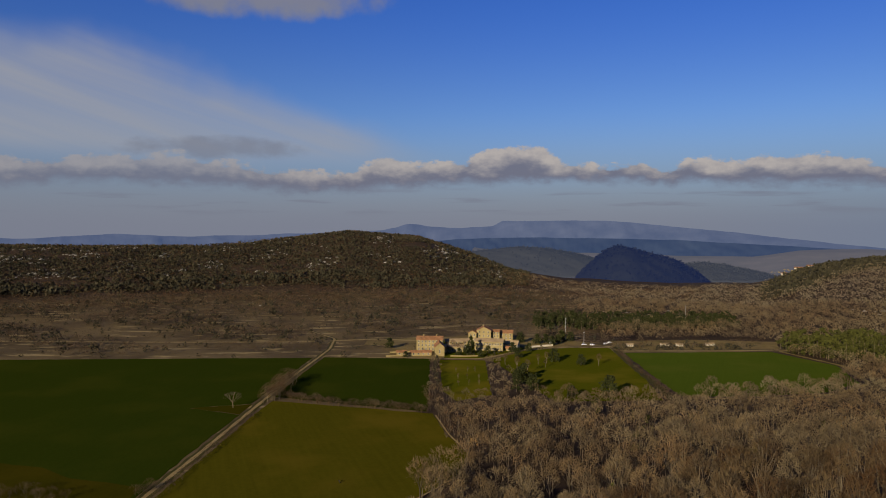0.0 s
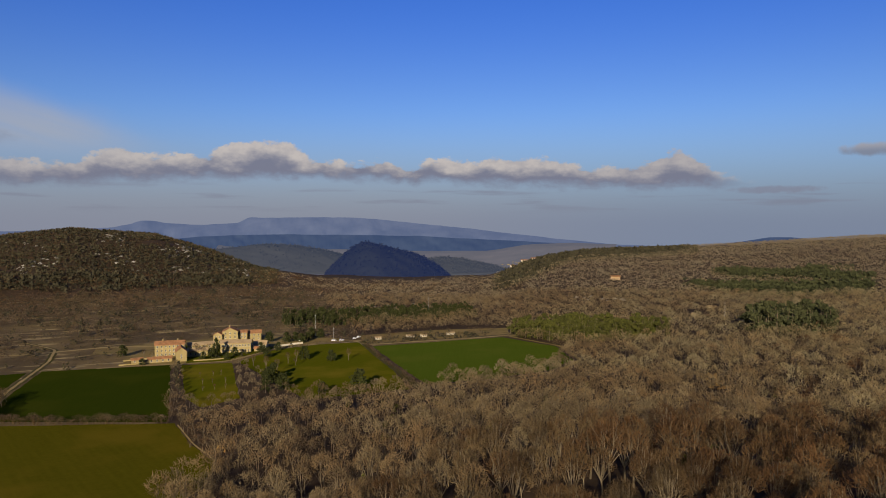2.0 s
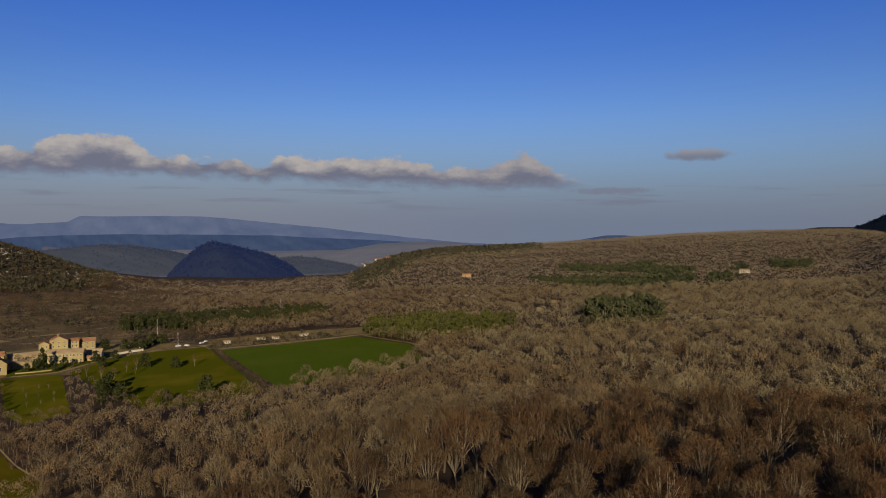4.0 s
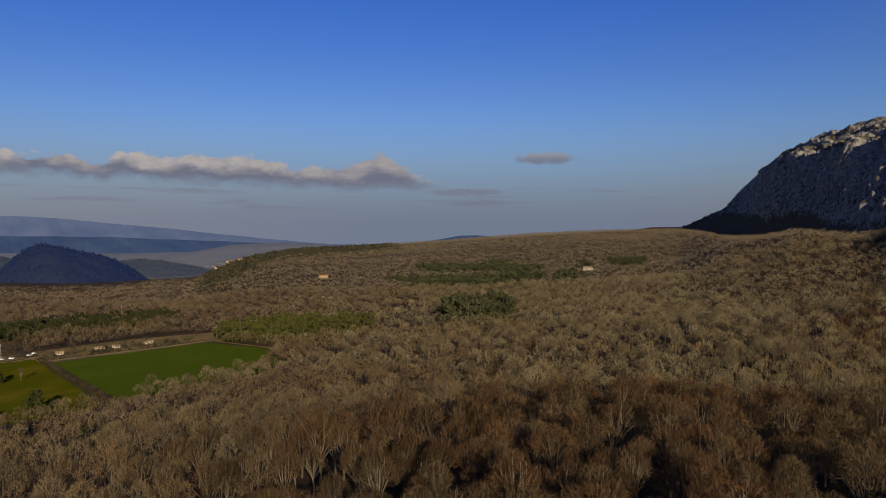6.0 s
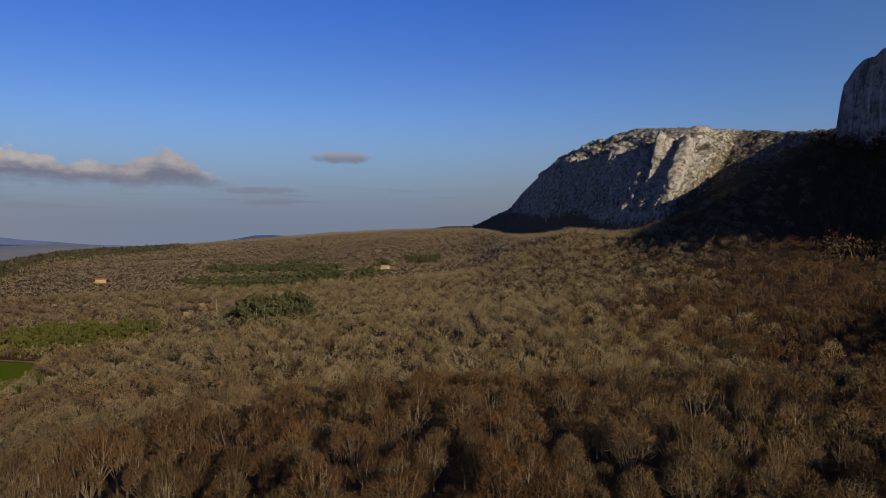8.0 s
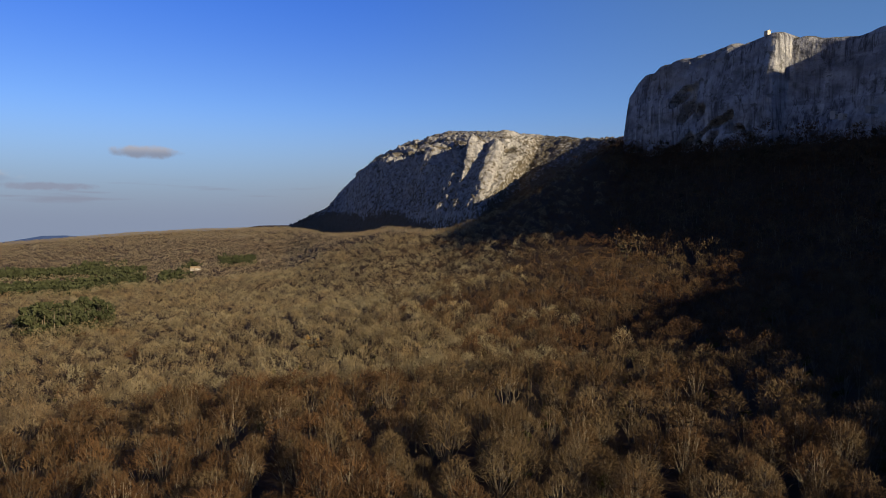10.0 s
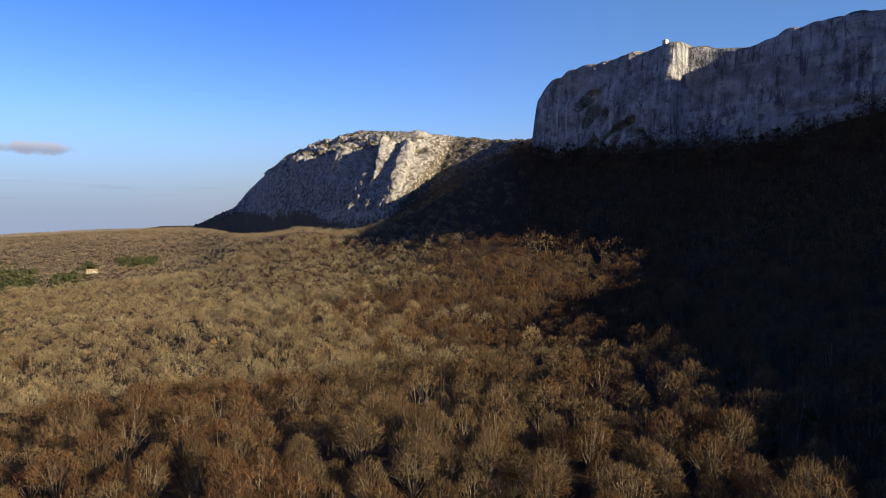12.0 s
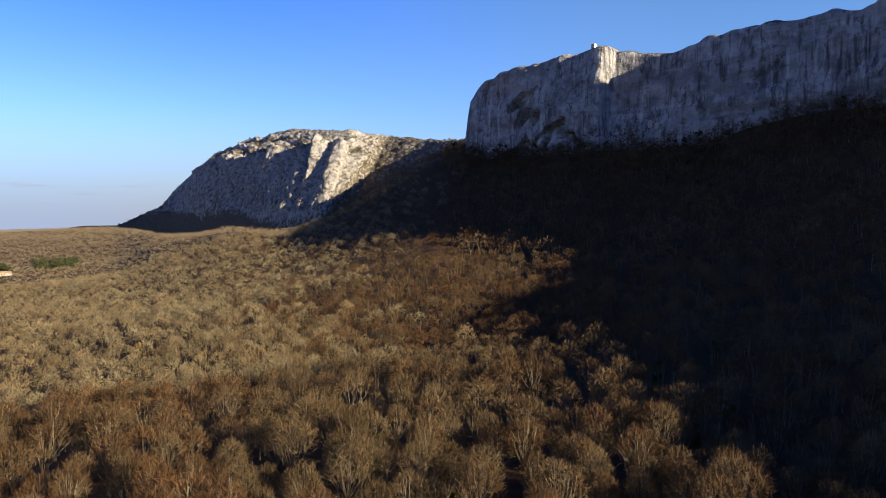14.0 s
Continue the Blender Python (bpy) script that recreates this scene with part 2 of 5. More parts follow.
    bump(n, bsdf, n.math("ADD", n.math("MULTIPLY", mid, 3.0), n.math("ADD", fine, n.math("MULTIPLY", streak, 2.0 * drip))), 0.9, 2.2)


def twig_shade(lows, highs, dark, mixed=0.35, through=0.12):
    """Twigs whose colour drifts from wood to wood and from crown to crown."""

    def shade(n, bsdf):
        p = place_of(n)
        zone, clump = n.noise(p, 0.012, 3.0, 0.6), n.noise(p, 0.085, 2.0)
        island = n.node("ShaderNodeNewGeometry").outputs["Random Per Island"]
        own = n.node("ShaderNodeAttribute")
        own.attribute_name = "tone"
        tree = n.math("FRACT", n.math("ADD", own.outputs["Fac"], n.node("ShaderNodeObjectInfo").outputs["Random"]))
        c = n.mix(n.step(0.40, 0.60, zone), *lows)
        c = n.mix(n.step(0.38, 0.66, clump), c, n.mix(n.step(0.42, 0.58, zone), *highs))
        c = n.mix(n.math("MULTIPLY", n.step(0.58, 0.95, tree), 0.65), c, highs[1])
        c = n.mix(n.math("MULTIPLY", n.step(0.40, 0.08, tree), 0.35), c, n.mix(1.0, c, (1.08, 0.90, 0.76), "MULTIPLY"))
        shade_of = n.math("FRACT", n.math("MULTIPLY", tree, 7.31))
        c = n.mix(n.math("MULTIPLY", n.step(0.35, 1.0, shade_of), 0.48), c, dark)
        c = n.mix(n.math("MULTIPLY", n.step(0.25, 0.0, shade_of), 0.35), c, n.mix(1.0, c, (1.28, 1.26, 1.22), "MULTIPLY"))
        c = n.mix(n.math("MULTIPLY", island, mixed), c, dark)
        n.feed(bsdf.inputs["Base Color"], c)
        bsdf.inputs["Roughness"].default_value = 0.85
        bsdf.inputs["Specular IOR Level"].default_value = 0.1
        # sprays of fine twigs let part of the light through
        thin = n.node("ShaderNodeBsdfTranslucent", {"Color": c})
        both = n.node("ShaderNodeMixShader", {0: through, 1: bsdf.outputs[0], 2: thin.outputs[0]})
        n.tree.links.new(both.outputs[0], n.tree.nodes["Material Output"].inputs[0])

    return shade


def far_haze_shade(dark, light, haze_glow, strength):
    """Far backdrop: blue emission painted over the base colour for kilometres of hazy air."""

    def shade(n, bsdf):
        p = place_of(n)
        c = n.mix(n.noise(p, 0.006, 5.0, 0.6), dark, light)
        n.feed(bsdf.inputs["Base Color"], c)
        n.feed(bsdf.inputs["Emission Color"], (*haze_glow, 1.0))
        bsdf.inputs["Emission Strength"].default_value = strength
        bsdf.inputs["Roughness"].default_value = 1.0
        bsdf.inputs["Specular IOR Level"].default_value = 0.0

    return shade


def field_shade(dark, light, dry, rows_angle):
    def shade(n, bsdf):
        p = place_of(n)
        r = n.node("ShaderNodeVectorRotate", {"Vector": p, "Angle": rows_angle})
        r.rotation_type = "Z_AXIS"
        rows = n.noise(n.stretch(r.outputs[0], 0.5, 0.02, 0.0), 1.0, 3.0)
        big, fine = n.noise(p, 0.018, 4.0), n.noise(p, 0.6, 3.0)
        c = n.mix(n.math("ADD", n.math("MULTIPLY", rows, 0.5), n.math("MULTIPLY", fine, 0.5)), dark, light)
        c = n.mix(n.math("MULTIPLY", n.step(0.45, 0.7, big), 0.55), c, dry)
        n.feed(bsdf.inputs["Base Color"], c)
        bsdf.inputs["Roughness"].default_value = 0.9
        bsdf.inputs["Specular IOR Level"].default_value = 0.0
        bump(n, bsdf, fine, 0.5, 0.15)

    return shade


M_GROUND = material("leaf_litter_and_dry_grass", ground_shade)
M_ROCK = material("pale_limestone", rock_shade)
M_CLIFF = material("streaked_cliff_limestone", lambda n, bsdf: rock_shade(n, bsdf, (0.150, 0.148, 0.148), (0.385, 0.375, 0.355), 0.85, 0.9))
M_TWIG = material("bare_beech_twigs", twig_shade(((0.092, 0.048, 0.020), (0.092, 0.059, 0.027)), ((0.122, 0.071, 0.032), (0.130, 0.094, 0.047)), (0.024, 0.013, 0.006)))
M_OAK = material("bare_oak_twigs", twig_shade(((0.240, 0.180, 0.094), (0.255, 0.206, 0.110)), ((0.290, 0.220, 0.114), (0.310, 0.258, 0.142)), (0.088, 0.064, 0.033), 0.22, 0.40))
M_HAZEL = material("bare_hazel_twigs", twig_shade(((0.208, 0.141, 0.070), (0.219, 0.162, 0.084)), ((0.263, 0.185, 0.094), (0.276, 0.214, 0.117)), (0.075, 0.051, 0.028), 0.20, 0.44))
M_THORN = material("thorn_scrub_twigs", twig_shade(((0.086, 0.054, 0.034), (0.096, 0.065, 0.039)), ((0.122, 0.083, 0.049), (0.136, 0.100, 0.058)), (0.022, 0.014, 0.009)))
M_FAROAK = material("far_oak_twigs", twig_shade(((0.245, 0.186, 0.108), (0.262, 0.207, 0.121)), ((0.284, 0.219, 0.127), (0.300, 0.246, 0.147)), (0.158, 0.120, 0.071), 0.06, 0.50))
M_BARK = mottled("grey_bark", (0.060, 0.045, 0.028), (0.195, 0.155, 0.098), 0.05, 1.2, island=0.6)
M_BROWNBARK = mottled("brown_bark", (0.042, 0.031, 0.020), (0.125, 0.097, 0.062), 0.05, 1.2, island=0.6)
M_PINE = mottled("pine_needles", (0.027, 0.030, 0.006), (0.078, 0.078, 0.014), 0.03, 0.4, island=0.5)
M_FIR = mottled("dark_fir_needles", (0.014, 0.018, 0.004), (0.042, 0.046, 0.011), 0.03, 0.4, island=0.5)
M_STRAW = mottled("dry_golden_grass", (0.14, 0.098, 0.030), (0.26, 0.19, 0.065), 0.04, 0.6, extra=((0.07, 0.06, 0.012), 0.6))
M_SCRUB = mottled("evergreen_scrub", (0.018, 0.018, 0.010), (0.066, 0.056, 0.030), 0.015, 0.2, island=0.5)
M_FARPINE = mottled("far_pine_needles", (0.022, 0.027, 0.010), (0.062, 0.064, 0.026), 0.03, 0.4, island=0.5)
M_PALETILE = mottled("weathered_beige_tiles", (0.25, 0.175, 0.095), (0.41, 0.30, 0.165), 0.3, 2.5, relief=0.04)
M_GOLD = mottled("withered_oak_leaves", (0.20, 0.11, 0.03), (0.34, 0.20, 0.06), 0.1, 0.8, island=0.4)
M_GREEN = material("winter_wheat", field_shade((0.021, 0.032, 0.0025), (0.034, 0.047, 0.004), (0.044, 0.050, 0.005), 0.1))
M_SPRING = material("spring_wheat", field_shade((0.054, 0.082, 0.007), (0.084, 0.114, 0.012), (0.100, 0.112, 0.015), 0.4))
M_OLIVE = material("mown_meadow", field_shade((0.050, 0.046, 0.003), (0.104, 0.090, 0.007), (0.135, 0.096, 0.010), -0.35))
M_ROUGH = material("rough_olive_grass", field_shade((0.030, 0.030, 0.002), (0.056, 0.048, 0.0035), (0.075, 0.054, 0.005), 0.1))
M_MEADOW = material("grass_meadow", field_shade((0.060, 0.070, 0.004), (0.106, 0.104, 0.006), (0.195, 0.142, 0.016), 0.8))
M_TRACK = mottled("pale_gravel", (0.22, 0.155, 0.060), (0.36, 0.265, 0.110), 0.05, 0.8, relief=0.05)
M_VERGE = mottled("rough_verge_grass", (0.036, 0.031, 0.003), (0.070, 0.058, 0.005), 0.05, 0.8)
M_STONE = mottled("ochre_stone_plaster", (0.222, 0.172, 0.074), (0.345, 0.268, 0.116), 0.12, 1.5, relief=0.02)
M_TILE = mottled("terracotta_tiles", (0.20, 0.095, 0.042), (0.37, 0.185, 0.085), 0.3, 2.5, relief=0.04, extra=((0.12, 0.085, 0.05), 0.6))
M_PALE = mottled("pale_plaster", (0.46, 0.40, 0.30), (0.60, 0.54, 0.43), 0.2, 1.5)
M_DARK = mottled("dark_window_glass", (0.015, 0.017, 0.02), (0.04, 0.045, 0.05), 0.3, 2.0, rough=0.25)
M_CAR = mottled("white_car_paint", (0.70, 0.70, 0.70), (0.80, 0.80, 0.80), 0.5, 2.0, rough=0.3)
M_TYRE = mottled("black_rubber", (0.015, 0.015, 0.015), (0.03, 0.03, 0.03), 0.5, 2.0)
M_METAL = mottled("galvanised_steel", (0.35, 0.35, 0.35), (0.5, 0.5, 0.5), 0.5, 3.0, rough=0.5)
# blue emission in these five stands in for haze over far land
M_FAR = material("far_range_haze_glow", far_haze_shade((0.010, 0.016, 0.030), (0.09, 0.10, 0.12), (0.056, 0.084, 0.170), 0.8))
# next two: dark base and deeper blue also paint in shade
M_FARDARK = material("far_range_painted_shade", far_haze_shade((0.02, 0.03, 0.04), (0.04, 0.05, 0.06), (0.011, 0.031, 0.104), 0.75))
M_BLUEHILL = material("wooded_hill_painted_shade", far_haze_shade((0.010, 0.013, 0.009), (0.028, 0.031, 0.019), (0.003, 0.011, 0.060), 0.8))
M_GREYHILL = material("scrub_ridge_haze_glow", far_haze_shade((0.03, 0.03, 0.025), (0.05, 0.05, 0.045), (0.020, 0.031, 0.060), 0.75))
M_VALLEY = material("far_valley_haze_glow", far_haze_shade((0.06, 0.055, 0.045), (0.15, 0.125, 0.10), (0.055, 0.072, 0.115), 0.7))


# ---- lie of the land ----
# crest line of the range: x, y, height of foot, height of cliff top
# tops below x = 700 lie out of view, set to cast the slope's shade
RIDGE = np.array([[-1700,-1140,190,325],[-900,-890,200,335],[-400,-805,205,336],[-320,-788,205,335],[-210,-764,205,333],[-60,-757,205,341],[60,-752,208,339],[125,-732,208,333],
                  [215,-652,210,331],[280,-588,213,348],[410,-510,217,366],[560,-465,220,370],[645,-428,219,384],[690,-401,218,380],[713,-378,216,322],[800,-270,200,323],[842,-200,196,311],[872,-136,196,325],
                  [924,-78,196,321],[960,-34,198,315],[992,3,200,304],[1014,24,200,284]], float)
def sstep(a, b, v):
    t = np.clip((v - a) / (b - a), 0, 1)
    return t * t * (3 - 2 * t)
def fbm(x, y, seed, octaves=4):
    """Smooth waves of several sizes, about -1 to 1."""
    g = np.random.default_rng(seed)
    out, amp, tot, f = 0 * x, 1.0, 0.0, 1.0
    for _ in range(octaves):
        w = 0 * x
        for k in range(4):
            a, p, q = g.uniform(0, 6.283), g.uniform(0, 6.283), g.uniform(0.7, 1.4)
            w = w + np.sin((x * np.cos(a) + y * np.sin(a)) * f * q + p)
        out, tot = out + amp * w / 2.4, tot + amp
        amp, f = amp * 0.55, f * 2.1
    return out / tot
def front(x, y):
    """Distance in front of the cliff's foot (negative behind it)."""
    best, sign = np.full(np.shape(x), 1e9), np.ones(np.shape(x))
    for (ax, ay), (bx, by) in zip(RIDGE[:-1, :2], RIDGE[1:, :2]):
        dx, dy = bx - ax, by - ay
        t = np.clip(((x - ax) * dx + (y - ay) * dy) / (dx * dx + dy * dy), 0, 1)
        d = np.hypot(x - ax - t * dx, y - ay - t * dy)
        s = np.where((y - ay) * dx - (x - ax) * dy > 0, 1.0, -1.0)
        sign = np.where(d < best, s, sign)
        best = np.minimum(best, d)
    return best * np.where(y > 15, 1.0, sign)
AZ = [-180,-75,-45,-32,-19,-12,-7.5,-2,1.6,5.3,10,14,18,24,27,31,37,44,51,59,62,65,70,75,82,90,180]
ZC = [  20, 40,  50, 62, 54, 72,  89, 77, 44,  2,-21,-29,-31,-23, 14,26,30,40, 60,73,77,72,60,46,62,88,88]
DC = [1700,1700,1700,1700,1700,1700,1700,1700,1650,1550,1500,1500,1500,1500,1500,1900,2100,2300,2500,2600,2500,1500,1150,1150,1400,2600,2600]
D0 = [1150,1150,1150,1150,1150,1150,1150,1150,1150,1100,1000,950,900,800,700,620,600,600,600,600,600,600,600,600,600,600,600]
def height(x, y):
    x, y = np.asarray(x, float), np.asarray(y, float)
    az, d = np.degrees(np.arctan2(x, y)), np.hypot(x, y)
    zc, dc, d0 = np.interp(az, AZ, ZC), np.interp(az, AZ, DC), np.interp(az, AZ, D0)
    t = np.clip((d - d0) / (dc - d0), 0, 1)
    z = zc * (0.45 * t + 0.55 * t * t * (3 - 2 * t))
    fall = np.interp(az, [-180, 5, 12, 50, 60, 63, 66, 68, 76, 79, 84, 180], [100, 100, 72, 110, 0, 0, 150, 200, 200, 60, 0, 0])
    z = z - fall * sstep(0, 1400, d - dc - 60)
    s = front(x, y)
    talus = 236 * np.exp(-np.maximum(s, 0) / 390) - 27
    talus = talus * (1 - 0.13 * sstep(-340, -230, y) * sstep(70, -20, y) * sstep(400, 750, x)) + np.maximum(-s, 0) * 0.05
    talus = 0.5 * (talus + np.sqrt(talus * talus + 30)) - 0.5
    fade = sstep(1500, 1000, x)
    fade = fade * (1 - 0.55 * sstep(10, 300, y) * sstep(400, 700, x))
    z = z + talus * fade
    hump = 24 * np.exp(-(((x - 125) / 140) ** 2 + ((y - 110) / 165) ** 2) / 1.3)
    z = z + hump * sstep(15, 130, x + 0.12 * y)
    rough = sstep(500, 1200, d)
    z = z + fbm(x / 130, y / 130, 5, 3) * (0.4 + 3.0 * rough) * np.where(s < 600, 1.8, 1) * sstep(90, 160, d)
    return z

# ---- helpers for meshes ----
def mesh_of(name, verts, faces, mats, index=None, smooth=False):
    """A mesh from arrays; faces: rows of three or four corners."""
    me = bpy.data.meshes.new(name)
    verts, faces = np.asarray(verts, np.float32), np.asarray(faces, np.int32)
    me.vertices.add(len(verts))
    me.vertices.foreach_set("co", verts.ravel())
    k = faces.shape[1]
    me.loops.add(faces.size)
    me.loops.foreach_set("vertex_index", faces.ravel())
    me.polygons.add(len(faces))
    me.polygons.foreach_set("loop_start", np.arange(0, faces.size, k, dtype=np.int32))
    me.polygons.foreach_set("loop_total", np.full(len(faces), k, np.int32))
    for m in mats:
        me.materials.append(m)
    if index is not None:
        me.polygons.foreach_set("material_index", np.asarray(index, np.int32))
    me.polygons.foreach_set("use_smooth", np.full(len(faces), smooth, bool))
    me.update(calc_edges=True)
    me.validate()
    return me


def grid_faces(rows, cols):
    i = np.arange(rows * cols).reshape(rows, cols)
    return np.stack([i[:-1, :-1], i[:-1, 1:], i[1:, 1:], i[1:, :-1]], -1).reshape(-1, 4)


def part(name, bm, mat, parent=None, label=""):
    me = bpy.data.meshes.new(name)
    bm.to_mesh(me)
    bm.free()
    me.materials.append(mat)
    ob = new(name, me)
    if parent is not None:
        ob.parent = parent
    return tagged(ob, label=label)


def box(bm, x0, y0, z0, x1, y1, z1):
    bmesh.ops.create_cube(bm, size=1.0, matrix=Matrix.Translation(((x0 + x1) / 2, (y0 + y1) / 2, (z0 + z1) / 2)) @ Matrix.Diagonal((x1 - x0, y1 - y0, z1 - z0, 1)))
    return bm


def inside(x, y, poly):
    res = np.zeros(np.shape(x), bool)
    for (ax, ay), (bx, by) in zip(poly, poly[1:] + poly[:1]):
        if ay != by:
            res ^= ((ay > y) != (by > y)) & (x < (bx - ax) * (y - ay) / (by - ay) + ax)
    return res


def near_line(x, y, pts):
    best = np.full(np.shape(x), 1e9)
    for (ax, ay), (bx, by) in zip(pts[:-1], pts[1:]):
        dx, dy = bx - ax, by - ay
        t = np.clip(((x - ax) * dx + (y - ay) * dy) / (dx * dx + dy * dy), 0, 1)
        best = np.minimum(best, np.hypot(x - ax - t * dx, y - ay - t * dy))
    return best


# ---- plan: fields, tracks, woods ----
FRONT_FIELD = [(-111, 240), (-111, 267), (-108, 323), (-105, 390), (-102, 420), (-53, 405.5), (-6, 390), (2, 348), (11, 318), (7, 290), (-13, 262), (-27, 235)]
LEFT_FIELD = [(-560, 545), (-349, 553), (-104, 560), (-108, 500), (-111, 440), (-113, 413), (-146, 403), (-113, 388), (-116, 330), (-119, 240), (-480, 250)]
MID_FIELD = [(-95, 563), (-10, 556), (-9, 395), (-48, 409), (-103, 430), (-103, 445), (-100, 503)]
AVENUE_FIELD = [(-3, 552), (33, 549), (30, 432), (8, 418), (0, 445)]
PARK_FIELD = [(38, 550), (69, 592), (110, 606), (143, 603), (140, 545), (137, 470), (130, 412), (66, 410), (48, 500)]
EAST_FIELD = [(149, 579), (271, 582), (292, 520), (272, 458), (238, 432), (180, 420), (144, 424)]
TRACK = [(-116, 230), (-115, 267), (-112, 323), (-109, 396), (-107, 442), (-104, 503), (-100, 557), (-97, 602), (-101, 657), (-130, 700)]
DRIVE = [(-60, 561), (-38, 561), (-9, 558), (30, 555), (50, 575), (71, 598), (112, 614), (150, 612)]
ROAD = [(143, 612), (147, 588), (196, 587), (243, 586), (283, 590)]
LANE = [(147, 607), (143, 543), (140, 470), (136, 400)]
BACK_ROAD = [(-620, 648), (-403, 640), (-300, 640), (-186, 638), (-115, 640), (-60, 655), (-10, 640)]
YARD = [(-45, 562), (45, 555), (75, 600), (128, 612), (118, 634), (78, 662), (20, 668), (-45, 640)]
PINES_NORTH = [(92, 716), (160, 708), (300, 712), (322, 780), (200, 800), (104, 800)]
PINES_EAST = [(278, 596), (296, 548), (330, 520), (406, 512), (400, 560), (350, 610)]
PINE_CLUMP = [(440, 455), (478, 415), (510, 440), (520, 490), (470, 500)]
PINES_FAR = [[(706, 875), (905, 1022), (1111, 914), (1010, 790), (906, 706), (796, 636), (714, 666), (687, 742)], [(977, 750), (1107, 774), (960, 650), (890, 613), (808, 612)],
             [(1266, 828), (1377, 813), (1180, 690), (1062, 627), (1058, 683)]]
FIELDS = [FRONT_FIELD, LEFT_FIELD, MID_FIELD, AVENUE_FIELD, PARK_FIELD, EAST_FIELD]


def open_land(x, y):
    """How far the ground is dry grass with scrub instead of closed wood, 0 to 1."""
    plain = sstep(540, 552, y) * sstep(190, 90, x - 0.10 * (y - 600)) * sstep(1250, 1000, np.hypot(x, y))
    west = sstep(0, -30, x)
    plain = np.maximum(plain, sstep(572, 582, y) * sstep(650, 615, y) * sstep(300, 280, x) * sstep(90, 120, x))
    return np.clip(np.maximum(plain, west * sstep(1200, 1000, np.hypot(x, y))), 0, 1)


# ---- ground: one sheet to the horizon ----
def make_ground():
    rings = np.concatenate([[0.5], np.geomspace(25, 4650, 190)])
    turns = np.radians(np.concatenate([np.linspace(-180, -44, 90, endpoint=False), np.linspace(-44, 124, 320, endpoint=False), np.linspace(124, 180, 40)]))
    r, a = np.meshgrid(rings, turns, indexing="ij")
    x, y = r * np.sin(a), r * np.cos(a)
    z = height(x, y)
    me = mesh_of("ground", np.stack([x, y, z], -1).reshape(-1, 3), grid_faces(*x.shape)[:, ::-1], [M_GROUND], smooth=True)
    layer = me.attributes.new("cover", "FLOAT", "POINT")
    layer.data.foreach_set("value", open_land(x, y).ravel().astype(np.float32))
    tagged(new("ground", me), "rolling ground of leaf litter and dry winter grass", "ground", kind="structure")


make_ground()


def drape(name, poly, mat, label, lift, cell=7.0):
    """A flat sheet that lies on the ground inside an outline."""
    edge = []
    for (ax, ay), (bx, by) in zip(poly, poly[1:] + poly[:1]):
        k = max(1, int(math.hypot(bx - ax, by - ay) / (cell - 1)))
        edge += [(ax + (bx - ax) * i / k + random.uniform(-0.5, 0.5), ay + (by - ay) * i / k + random.uniform(-0.5, 0.5)) for i in range(k)]
    xs, ys = zip(*edge)
    gx, gy = np.meshgrid(np.arange(min(xs), max(xs), cell), np.arange(min(ys), max(ys), cell))
    keep = inside(gx, gy, edge) & (near_line(gx, gy, edge + edge[:1]) > 0.4 * cell)
    pts = [Vector(p) for p in edge] + [Vector((float(p), float(q))) for p, q in zip(gx[keep], gy[keep])]
    res = geometry.delaunay_2d_cdt(pts, [(i, (i + 1) % len(edge)) for i in range(len(edge))], [], 1, 0.001)
    v = np.array([(p.x, p.y) for p in res[0]])
    z = height(v[:, 0], v[:, 1]) + (lift(v[:, 0], v[:, 1]) if callable(lift) else lift)
    me = mesh_of(name, np.column_stack([v, z]), np.array(res[2]), [mat], smooth=True)
    return tagged(new(name, me), label, "field", kind="structure")


def ribbon(name, pts, width, mat, label, lift, category="track"):
    fine = []
    for (ax, ay), (bx, by) in zip(pts[:-1], pts[1:]):
        k = max(1, int(math.hypot(bx - ax, by - ay) / 4))
        fine += [(ax + (bx - ax) * i / k, ay + (by - ay) * i / k) for i in range(k)]
    p = np.array(fine + [pts[-1]])
    for _ in range(3):
        p[1:-1] = (p[:-2] + 2 * p[1:-1] + p[2:]) / 4
    t = np.gradient(p, axis=0)
    t /= np.linalg.norm(t, axis=1)[:, None]
    side = np.stack([-t[:, 1], t[:, 0]], 1)
    w = width * (0.5 + 0.08 * np.sin(np.arange(len(p)) * 1.3))[:, None]
    rows = np.stack([p + side * w * k for k in (-1, -0.3, 0.3, 1)], 1)
    z = height(rows[..., 0], rows[..., 1]) + lift
    me = mesh_of(name, np.dstack([rows, z]).reshape(-1, 3), grid_faces(len(p), 4)[:, ::-1], [mat], smooth=True)
    return tagged(new(name, me), label, category, kind="structure")


drape("field_front", FRONT_FIELD, M_OLIVE, "olive mown meadow with faint mowing lines", 0.08)
drape("field_west", LEFT_FIELD, M_GREEN, "wide dark green field of young wheat", 0.08)
drape("field_mid", MID_FIELD, M_GREEN, "dark green field of young wheat", 0.08)
drape("field_avenue", AVENUE_FIELD, M_MEADOW, "grass strip with small bare trees", 0.08)
drape("field_park", PARK_FIELD, M_MEADOW, "grass park meadow beside the stone buildings", 0.08)
drape("field_east", EAST_FIELD, M_SPRING, "fresh green field of young wheat", 0.08)
drape("yard_terrace", [(-44, 563), (0, 559.5), (0, 640), (-44, 620)], M_STRAW, "dry grass and gravel round the stone wing", 0.08)
